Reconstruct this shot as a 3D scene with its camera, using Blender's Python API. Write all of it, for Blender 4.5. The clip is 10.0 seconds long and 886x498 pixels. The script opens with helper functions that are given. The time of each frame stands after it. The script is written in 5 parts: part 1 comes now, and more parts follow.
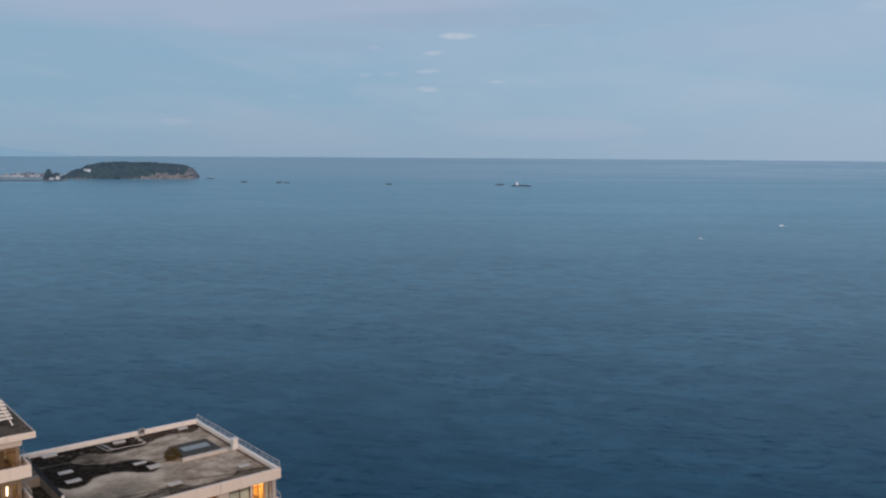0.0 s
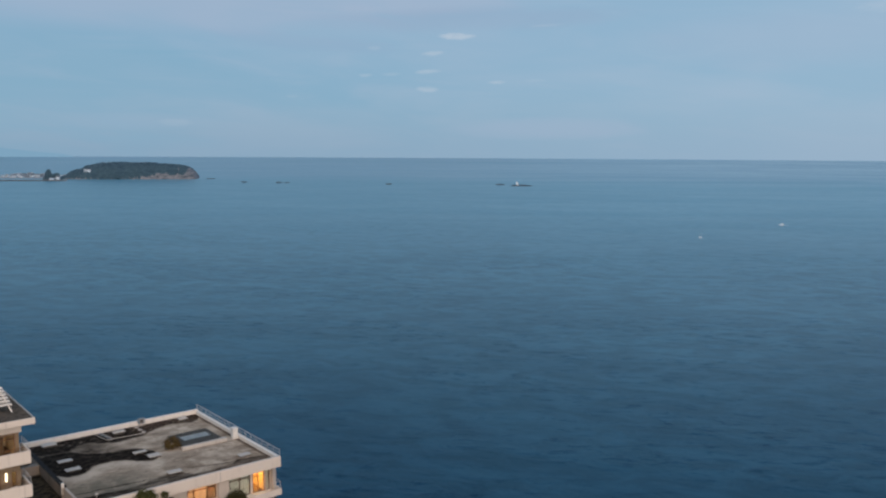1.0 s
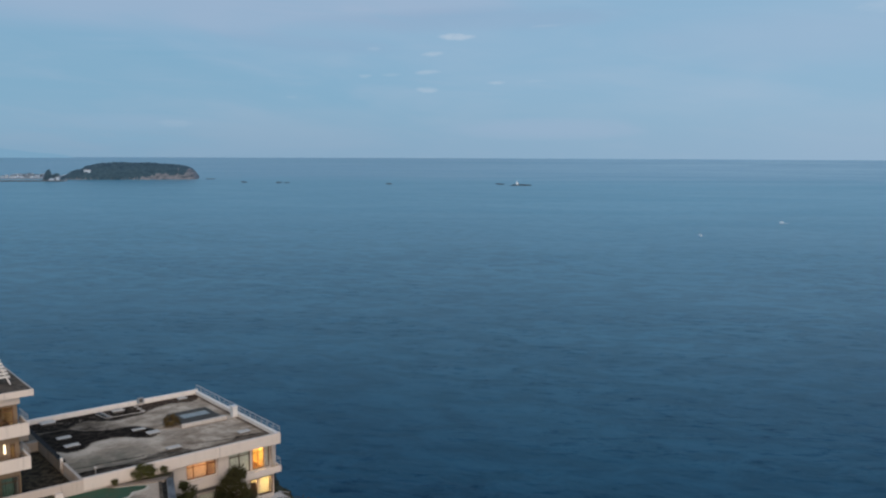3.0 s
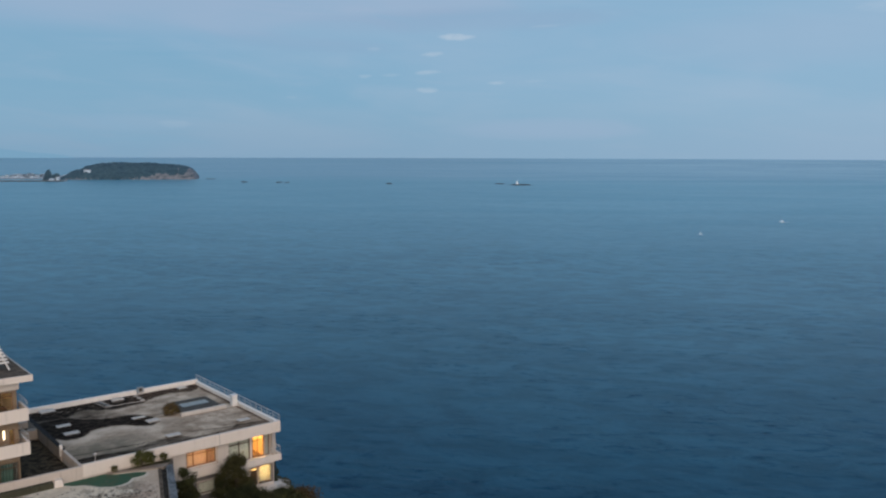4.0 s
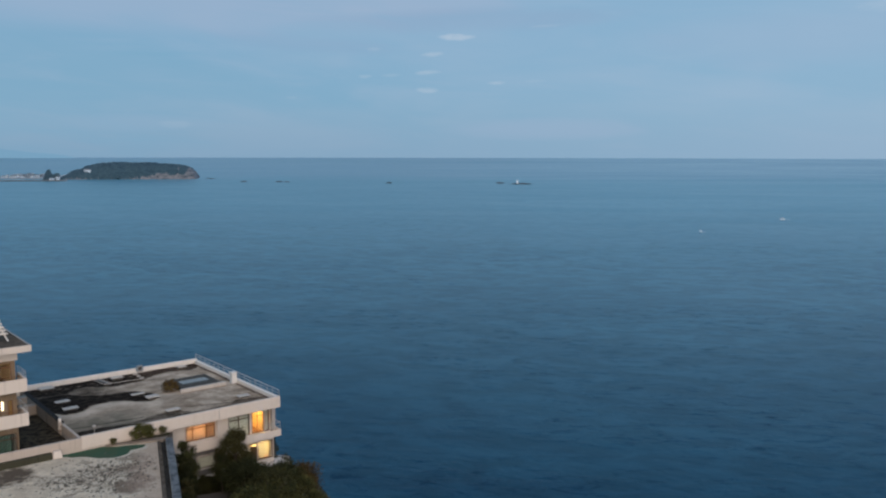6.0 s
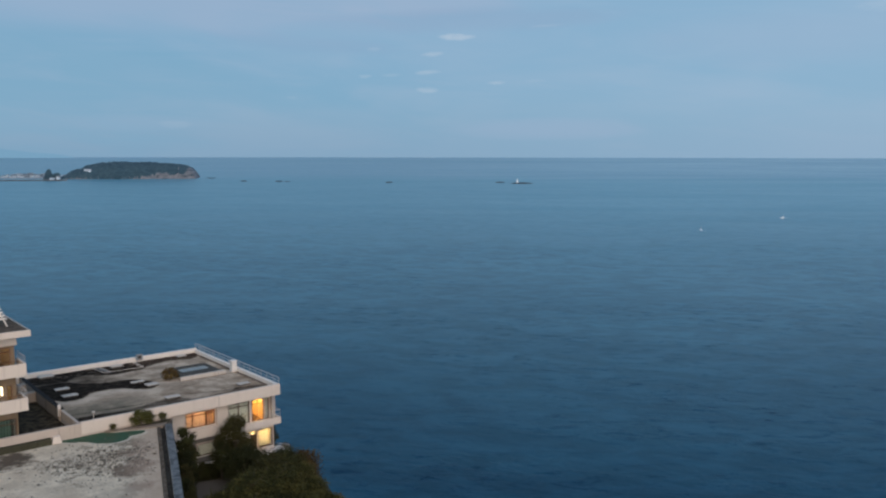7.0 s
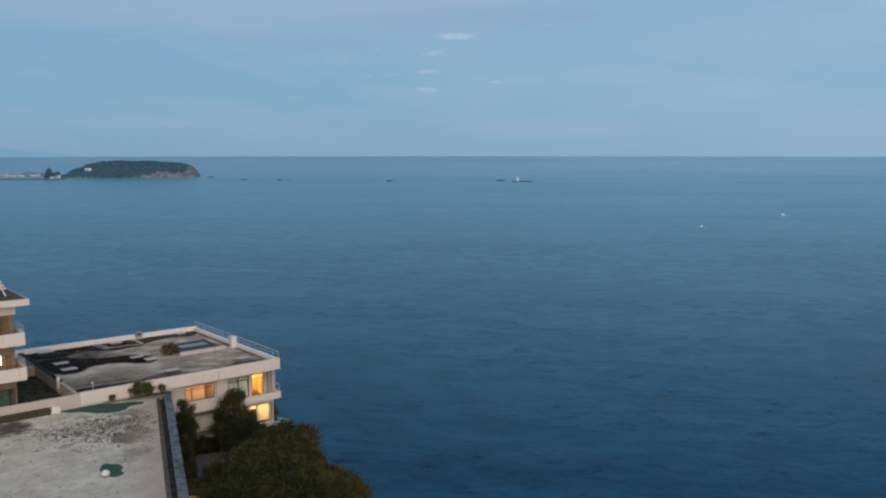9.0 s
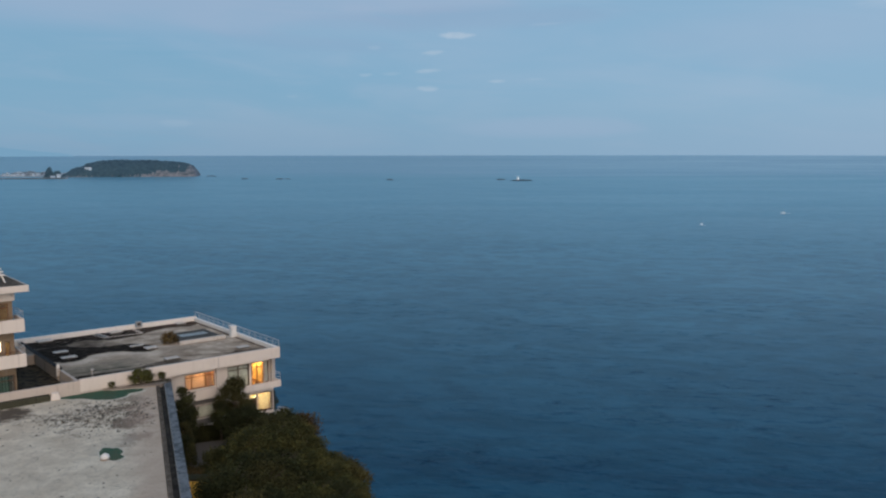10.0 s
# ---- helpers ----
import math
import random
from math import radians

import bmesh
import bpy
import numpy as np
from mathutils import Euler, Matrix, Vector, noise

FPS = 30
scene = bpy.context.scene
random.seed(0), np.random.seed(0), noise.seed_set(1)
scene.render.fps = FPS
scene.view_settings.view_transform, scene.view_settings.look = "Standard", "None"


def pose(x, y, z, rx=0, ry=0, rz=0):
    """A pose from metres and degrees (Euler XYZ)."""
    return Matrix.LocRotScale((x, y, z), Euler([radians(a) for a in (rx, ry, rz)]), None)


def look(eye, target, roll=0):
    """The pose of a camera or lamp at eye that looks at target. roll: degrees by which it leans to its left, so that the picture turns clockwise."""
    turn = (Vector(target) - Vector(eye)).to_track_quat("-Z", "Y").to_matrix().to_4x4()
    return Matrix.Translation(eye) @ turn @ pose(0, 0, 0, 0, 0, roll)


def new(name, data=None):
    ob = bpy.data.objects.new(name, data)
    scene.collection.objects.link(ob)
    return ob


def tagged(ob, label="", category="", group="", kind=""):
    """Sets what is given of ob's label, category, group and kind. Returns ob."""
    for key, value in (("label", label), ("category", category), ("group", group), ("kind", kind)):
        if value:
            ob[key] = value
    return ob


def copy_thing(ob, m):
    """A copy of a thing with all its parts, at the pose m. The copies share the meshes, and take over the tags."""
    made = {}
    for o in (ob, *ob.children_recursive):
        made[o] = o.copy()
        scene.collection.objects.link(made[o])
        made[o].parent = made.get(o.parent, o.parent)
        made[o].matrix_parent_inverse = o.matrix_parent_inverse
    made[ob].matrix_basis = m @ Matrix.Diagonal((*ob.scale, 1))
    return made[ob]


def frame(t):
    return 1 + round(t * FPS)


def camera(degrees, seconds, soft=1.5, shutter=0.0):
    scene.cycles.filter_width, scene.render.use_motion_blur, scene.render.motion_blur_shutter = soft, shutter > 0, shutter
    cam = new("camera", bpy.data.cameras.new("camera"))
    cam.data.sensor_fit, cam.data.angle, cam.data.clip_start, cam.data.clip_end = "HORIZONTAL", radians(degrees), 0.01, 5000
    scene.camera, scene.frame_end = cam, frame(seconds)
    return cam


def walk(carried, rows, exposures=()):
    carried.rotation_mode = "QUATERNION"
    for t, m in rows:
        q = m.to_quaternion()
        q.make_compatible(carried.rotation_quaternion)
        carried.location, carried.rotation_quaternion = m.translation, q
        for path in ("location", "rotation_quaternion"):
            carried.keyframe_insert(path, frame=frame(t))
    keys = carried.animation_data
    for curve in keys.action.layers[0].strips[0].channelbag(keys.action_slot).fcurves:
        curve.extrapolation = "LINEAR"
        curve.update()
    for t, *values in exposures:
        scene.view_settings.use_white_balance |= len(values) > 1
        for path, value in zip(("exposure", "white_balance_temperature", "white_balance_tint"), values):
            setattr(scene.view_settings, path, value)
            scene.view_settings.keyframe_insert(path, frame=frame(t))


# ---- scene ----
# camera: a drone that sinks almost straight down; seconds, x, y, z, yaw, pitch, roll
cam = camera(55.5, 10.0, soft=2.25)
ROWS = [
    (0.0, -0.011, 0.281, 85.141, -0.0411, -6.4797, 0.3729),
    (1.0, -0.003, 0.292, 83.922, -0.0416, -6.4581, 0.3147),
    (2.0, 0.005, 0.302, 82.701, -0.0401, -6.4380, 0.2625),
    (3.0, 0.013, 0.313, 81.478, -0.0367, -6.4209, 0.2156),
    (4.0, 0.021, 0.323, 80.252, -0.0312, -6.4081, 0.1730),
    (5.0, 0.029, 0.334, 79.025, -0.0238, -6.4013, 0.1338),
    (6.0, 0.037, 0.344, 77.795, -0.0143, -6.4019, 0.0972),
    (7.0, 0.045, 0.355, 76.562, -0.0029, -6.4114, 0.0622),
    (8.0, 0.053, 0.365, 75.328, 0.0106, -6.4313, 0.0279),
    (9.0, 0.061, 0.376, 74.091, 0.0260, -6.4630, -0.0065),
    (9.5, 0.065, 0.381, 73.462, 0.0347, -6.4845, -0.0242),
    (10.0, 0.069, 0.386, 73.020, 0.0434, -6.5081, -0.0419),
]
walk(cam, [(t, pose(x, y, z, 0, 0, yaw) @ pose(0, 0, 0, 90 + pitch) @ pose(0, 0, 0, 0, 0, roll)) for t, x, y, z, yaw, pitch, roll in ROWS],
     exposures=[(0.0, 0.09, 7250, 19), (0.5, 0.09, 7100, 16), (1.5, 0.08, 6800, 13), (2.5, 0.07, 6680, 12), (4.0, 0.05, 6570, 11), (10.0, 0.02, 6530, 11)])

# ---- world and light ----
SUN_AZ, SUN_EL = 158.0, 26.0   # compass degrees from +y towards +x, and height
world = bpy.data.worlds.new("sky")
scene.world = world
world.use_nodes = True


def build_sky(w):
    nt = w.node_tree
    nt.nodes.clear()
    nd, ln = nt.nodes.new, nt.links.new

    def val(x):
        n = nd("ShaderNodeValue")
        n.outputs[0].default_value = x
        return n.outputs[0]

    def m(op, a, b=None, c=None):
        n = nd("ShaderNodeMath")
        n.operation = op
        for i, s in enumerate((a, b, c)):
            if s is None:
                continue
            if isinstance(s, (int, float)):
                n.inputs[i].default_value = s
            else:
                ln(s, n.inputs[i])
        return n.outputs[0]

    def mix(f, a, b):
        n = nd("ShaderNodeMix")
        n.data_type = "RGBA"
        for i, s in ((0, f), (6, a), (7, b)):
            if isinstance(s, (int, float)):
                n.inputs[i].default_value = s
            elif isinstance(s, tuple):
                n.inputs[i].default_value = (*s, 1)
            else:
                ln(s, n.inputs[i])
        return n.outputs[2]

    tc = nd("ShaderNodeTexCoord")
    sep = nd("ShaderNodeSeparateXYZ")
    ln(tc.outputs["Generated"], sep.inputs[0])
    x, y, z = sep.outputs
    az = m("MULTIPLY", m("ARCTAN2", x, y), 57.2958)
    el = m("MULTIPLY", m("ARCSINE", z), 57.2958)
    nish = nd("ShaderNodeTexSky")
    nish.sky_type = "NISHITA"
    nish.sun_disc = False
    nish.sun_elevation, nish.sun_rotation = radians(SUN_EL), radians(SUN_AZ)
    nish.air_density, nish.dust_density, nish.ozone_density = 1.0, 2.0, 1.5
    nish_c = nd("ShaderNodeVectorMath")
    nish_c.operation = "SCALE"
    ln(nish.outputs[0], nish_c.inputs[0])
    nish_c.inputs[3].default_value = 0.06
    # thin high veil of cloud over the whole sky: lilac-grey streaks and bluer gaps
    comb = nd("ShaderNodeCombineXYZ")
    ln(m("MULTIPLY", az, 0.055), comb.inputs[0])
    ln(m("MULTIPLY", el, 0.17), comb.inputs[1])
    n1 = nd("ShaderNodeTexNoise")
    n1.inputs["Scale"].default_value, n1.inputs["Detail"].default_value, n1.inputs["Roughness"].default_value = 1.1, 4.0, 0.5
    n1.inputs["Distortion"].default_value = 0.5
    ln(comb.outputs[0], n1.inputs["Vector"])
    veil = nd("ShaderNodeMapRange")
    veil.interpolation_type = "SMOOTHSTEP"
    veil.inputs[1].default_value, veil.inputs[2].default_value = 0.33, 0.68
    ln(n1.outputs[0], veil.inputs[0])
    # the veil is thicker high up and thins to blue low over the sea
    high = nd("ShaderNodeMapRange")
    high.interpolation_type = "SMOOTHSTEP"
    high.inputs[1].default_value, high.inputs[2].default_value = 1.0, 9.0
    ln(el, high.inputs[0])
    low = nd("ShaderNodeMapRange")
    low.interpolation_type = "SMOOTHSTEP"
    low.inputs[1].default_value, low.inputs[2].default_value = 4.5, -0.5
    ln(el, low.inputs[0])
    base = mix(veil.outputs[0], BLUE_GAP, VEIL)
    base = mix(m("MULTIPLY", high.outputs[0], 0.35), base, VEIL_HIGH)
    # lilac shreds, longer and finer
    comb2 = nd("ShaderNodeCombineXYZ")
    ln(m("MULTIPLY", az, 0.075), comb2.inputs[0])
    ln(m("ADD", m("MULTIPLY", el, 0.42), m("MULTIPLY", az, 0.028)), comb2.inputs[1])
    n2 = nd("ShaderNodeTexNoise")
    n2.inputs["Scale"].default_value, n2.inputs["Detail"].default_value, n2.inputs["Roughness"].default_value = 1.3, 5.0, 0.55
    n2.inputs["Distortion"].default_value = 0.8
    ln(comb2.outputs[0], n2.inputs["Vector"])
    shred = nd("ShaderNodeMapRange")
    shred.interpolation_type = "SMOOTHSTEP"
    shred.inputs[1].default_value, shred.inputs[2].default_value, shred.inputs[4].default_value = 0.42, 0.72, 0.42
    ln(n2.outputs[0], shred.inputs[0])
    base = mix(shred.outputs[0], base, (0.345, 0.470, 0.640))
    base = mix(m("MULTIPLY", low.outputs[0], 0.65), base, HORIZON)
    side = nd("ShaderNodeMapRange")
    side.interpolation_type = "SMOOTHSTEP"
    side.inputs[1].default_value, side.inputs[2].default_value = -30.0, 30.0
    ln(az, side.inputs[0])
    base = mix(m("MULTIPLY", side.outputs[0], 0.55), base, (0.330, 0.525, 0.715))
    zen = nd("ShaderNodeMapRange")
    zen.interpolation_type = "SMOOTHSTEP"
    zen.inputs[1].default_value, zen.inputs[2].default_value = 9.0, 48.0
    ln(el, zen.inputs[0])
    base = mix(zen.outputs[0], base, (0.150, 0.300, 0.500))
    base = mix(m("MULTIPLY", m("SUBTRACT", 1.0, side.outputs[0]), 0.40), base, (0.185, 0.400, 0.590))
    # the western half, behind the viewer, glows brighter and warmer after the sun
    back = nd("ShaderNodeMapRange")
    back.interpolation_type = "SMOOTHSTEP"
    back.inputs[1].default_value, back.inputs[2].default_value = -0.2, -0.95
    ln(y, back.inputs[0])
    base = mix(back.outputs[0], base, (0.80, 0.69, 0.62))
    sky_c = mix(0.85, nish_c.outputs[0], base)
    # broad soft sheets of thin cloud, lilac, and the bluer gaps between them
    for a0, e0, w0, h0, tilt, s, tone in SHEETS:
        dx = m("SUBTRACT", az, a0)
        dy = m("SUBTRACT", m("SUBTRACT", el, e0), m("MULTIPLY", dx, tilt))
        q = m("ADD", m("POWER", m("ABSOLUTE", m("DIVIDE", dx, w0)), 2.0), m("POWER", m("ABSOLUTE", m("DIVIDE", dy, h0)), 2.0))
        q = m("ADD", q, m("MULTIPLY", m("SUBTRACT", n2.outputs[0], 0.5), 3.0))
        k = nd("ShaderNodeMapRange")
        k.interpolation_type = "SMOOTHSTEP"
        k.inputs[1].default_value, k.inputs[2].default_value, k.inputs[4].default_value = 1.6, -0.2, s
        ln(q, k.inputs[0])
        sky_c = mix(k.outputs[0], sky_c, tone)
    # small bright cloud streaks
    wob = nd("ShaderNodeTexNoise")
    wob.inputs["Scale"].default_value, wob.inputs["Detail"].default_value = 1.0, 5.0
    c2 = nd("ShaderNodeCombineXYZ")
    ln(m("MULTIPLY", az, 1.1), c2.inputs[0])
    ln(m("MULTIPLY", el, 4.2), c2.inputs[1])
    ln(c2.outputs[0], wob.inputs["Vector"])
    wobble = m("MULTIPLY", m("SUBTRACT", wob.outputs[0], 0.5), 2.6)
    total = val(0.0)
    for a0, e0, w0, h0, tilt, s in CLOUDS:
        dx = m("SUBTRACT", az, a0)
        dy = m("SUBTRACT", m("SUBTRACT", el, e0), m("MULTIPLY", dx, tilt))
        q = m("ADD", m("POWER", m("ABSOLUTE", m("DIVIDE", dx, w0)), 2.0), m("POWER", m("ABSOLUTE", m("DIVIDE", dy, h0)), 2.0))
        k = nd("ShaderNodeMapRange")
        k.interpolation_type = "SMOOTHSTEP"
        k.inputs[1].default_value, k.inputs[2].default_value, k.inputs[4].default_value = 1.9, -0.5, s
        ln(m("ADD", q, wobble), k.inputs[0])
        k2 = nd("ShaderNodeMapRange")
        k2.inputs[1].default_value, k2.inputs[2].default_value = 4.0, 1.5
        ln(q, k2.inputs[0])
        total = m("MAXIMUM", total, m("MULTIPLY", k.outputs[0], k2.outputs[0]))
    sky_c = mix(total, sky_c, (0.60, 0.66, 0.73))
    bg = nd("ShaderNodeBackground")
    ln(sky_c, bg.inputs[0])
    bg.inputs[1].default_value = 1.0
    out = nd("ShaderNodeOutputWorld")
    ln(bg.outputs[0], out.inputs[0])


BLUE_GAP, VEIL, VEIL_HIGH, HORIZON = (0.172, 0.395, 0.595), (0.280, 0.442, 0.625), (0.282, 0.445, 0.630), (0.300, 0.420, 0.572)
# azimuth, height, half width, half height (degrees), slope, strength
CLOUDS = [(0.85, 7.72, 1.05, 0.20, 0.0, 0.42), (-0.72, 6.62, 0.68, 0.15, 0.10, 0.27), (-1.05, 5.42, 0.78, 0.13, 0.05, 0.25),
          (-1.10, 4.28, 0.62, 0.19, 0.0, 0.25), (-5.2, 5.15, 0.40, 0.13, 0.03, 0.16), (-3.5, 5.25, 0.65, 0.11, 0.03, 0.11), (3.6, 4.75, 0.55, 0.11, 0.02, 0.22),
          (6.2, 4.85, 0.7, 0.08, 0.0, 0.08), (6.9, 8.4, 1.0, 0.09, 0.05, 0.10), (-4.6, 6.9, 0.42, 0.13, 0.0, 0.11), (-10.0, 3.7, 0.4, 0.10, 0.0, 0.09),
          (27.5, 8.8, 1.8, 0.35, 0.0, 0.12), (-17.5, 1.9, 1.0, 0.22, 0.0, 0.08)]
# the same for the broad sheets, with their colour
LILAC, SLATE_BLUE, CLEAR = (0.350, 0.445, 0.600), (0.262, 0.392, 0.560), (0.192, 0.388, 0.548)
SHEETS = [(-19.0, 9.3, 16.0, 1.9, -0.03, 0.55, LILAC), (-24.0, 4.0, 12.0, 3.4, 0.0, 0.60, CLEAR), (-3.0, 9.9, 9.0, 0.8, 0.0, 0.50, LILAC), (1.5, 8.75, 10.0, 0.75, 0.03, 0.55, SLATE_BLUE),
          (-9.5, 7.2, 6.0, 0.6, -0.05, 0.35, SLATE_BLUE), (6.5, 1.7, 6.0, 0.7, 0.0, 0.35, LILAC), (-20.0, 2.0, 5.0, 0.6, 0.0, 0.18, LILAC), (22.0, 7.2, 9.0, 1.6, 0.0, 0.25, LILAC)]
build_sky(world)

sun = new("sun", bpy.data.lights.new("sun", "SUN"))
sun.data.energy, sun.data.angle, sun.data.color = 1.5, radians(50), (1.0, 0.83, 0.70)
sun_way = Vector((math.sin(radians(SUN_AZ)) * math.cos(radians(SUN_EL)), math.cos(radians(SUN_AZ)) * math.cos(radians(SUN_EL)), math.sin(radians(SUN_EL))))
sun.matrix_basis = look((0, 0, 300), Vector((0, 0, 300)) - sun_way)


# ---- materials ----
class Mat:
    """A small builder for node materials."""

    def __init__(self, name, colour, rough=0.8, metal=0.0):
        self.mat = bpy.data.materials.new(name)
        self.mat.use_nodes = True
        self.nt = self.mat.node_tree
        self.b = self.nt.nodes["Principled BSDF"]
        self.b.inputs["Base Color"].default_value = (*colour, 1)
        self.b.inputs["Roughness"].default_value = rough
        self.b.inputs["Metallic"].default_value = metal
        self.tc = self.nt.nodes.new("ShaderNodeTexCoord")

    def nd(self, kind):
        return self.nt.nodes.new("ShaderNode" + kind)

    def ln(self, a, b):
        self.nt.links.new(a, b)

    def put(self, s, v):
        if isinstance(v, (int, float)):
            s.default_value = v
        elif isinstance(v, tuple):
            s.default_value = (*v, 1) if len(s.default_value) == 4 else v
        else:
            self.ln(v, s)

    def coords(self, scale=(1, 1, 1), shift=(0, 0, 0), src="Object"):
        n = self.nd("Mapping")
        n.inputs["Scale"].default_value = scale
        n.inputs["Location"].default_value = shift
        self.ln(self.tc.outputs[src], n.inputs[0])
        return n.outputs[0]

    def noise(self, scale, detail=4.0, rough=0.55, stretch=(1, 1, 1), distort=0.0, shift=(0, 0, 0)):
        n = self.nd("TexNoise")
        n.inputs["Scale"].default_value, n.inputs["Detail"].default_value = scale, detail
        n.inputs["Roughness"].default_value, n.inputs["Distortion"].default_value = rough, distort
        self.ln(self.coords(stretch, shift), n.inputs["Vector"])
        return n.outputs[0]

    def ramp(self, x, lo, hi, a=0.0, b=1.0):
        n = self.nd("MapRange")
        n.interpolation_type = "SMOOTHSTEP"
        self.put(n.inputs[0], x)
        for i, v in zip((1, 2, 3, 4), (lo, hi, a, b)):
            self.put(n.inputs[i], v)
        return n.outputs[0]

    def math(self, op, a, b=0.0):
        n = self.nd("Math")
        n.operation = op
        self.put(n.inputs[0], a)
        self.put(n.inputs[1], b)
        return n.outputs[0]

    def mix(self, f, a, b):
        n = self.nd("Mix")
        n.data_type = "RGBA"
        for i, s in ((0, f), (6, a), (7, b)):
            self.put(n.inputs[i], s)
        return n.outputs[2]

    def colour(self, c):
        self.ln(c, self.b.inputs["Base Color"])
        return self

    def rough(self, r):
        self.put(self.b.inputs["Roughness"], r)
        return self

    def bump(self, h, distance=0.02, strength=1.0):
        n = self.nd("Bump")
        n.inputs["Distance"].default_value, n.inputs["Strength"].default_value = distance, strength
        self.ln(h, n.inputs["Height"])
        self.ln(n.outputs[0], self.b.inputs["Normal"])
        return self


def plaster(name, colour, stain=(0.35, 0.32, 0.29), amount=0.5, rough=0.85):
    """Painted render with rain streaks and soft dirt."""
    m = Mat(name, colour, rough)
    streak = m.ramp(m.noise(1.0, 5, 0.6, (2.6, 2.6, 0.22)), 0.52, 0.80)
    patch = m.ramp(m.noise(0.55, 5, 0.6), 0.45, 0.75)
    c = m.mix(m.math("MULTIPLY", streak, amount), colour, stain)
    c = m.mix(m.math("MULTIPLY", patch, amount * 0.45), c, tuple(0.72 * v for v in colour))
    return m.colour(c).bump(m.noise(9.0, 4), 0.01).mat


def plain(name, colour, rough=0.6, metal=0.0, vary=0.25):
    """A small thing's paint with slight wear."""
    m = Mat(name, colour, rough, metal)
    c = m.mix(m.ramp(m.noise(2.2, 4), 0.35, 0.75, 0.0, vary * 2), colour, tuple(0.6 * v for v in colour))
    return m.colour(c).bump(m.noise(14.0, 3), 0.006).mat


def glow(name, colour, strength):
    m = Mat(name, colour, 0.6)
    m.b.inputs["Emission Color"].default_value = (*colour, 1)
    m.b.inputs["Emission Strength"].default_value = strength
    return m.mat


def cloth(name, colour):
    """Thin curtain cloth that lets part of the light through."""
    m = Mat(name, colour, 0.9)
    tl, mx = m.nd("BsdfTranslucent"), m.nd("MixShader")
    tl.inputs[0].default_value = (*colour, 1)
    mx.inputs[0].default_value = 0.55
    m.ln(m.b.outputs[0], mx.inputs[1])
    m.ln(tl.outputs[0], mx.inputs[2])
    m.ln(mx.outputs[0], m.nt.nodes["Material Output"].inputs[0])
    return m.mat


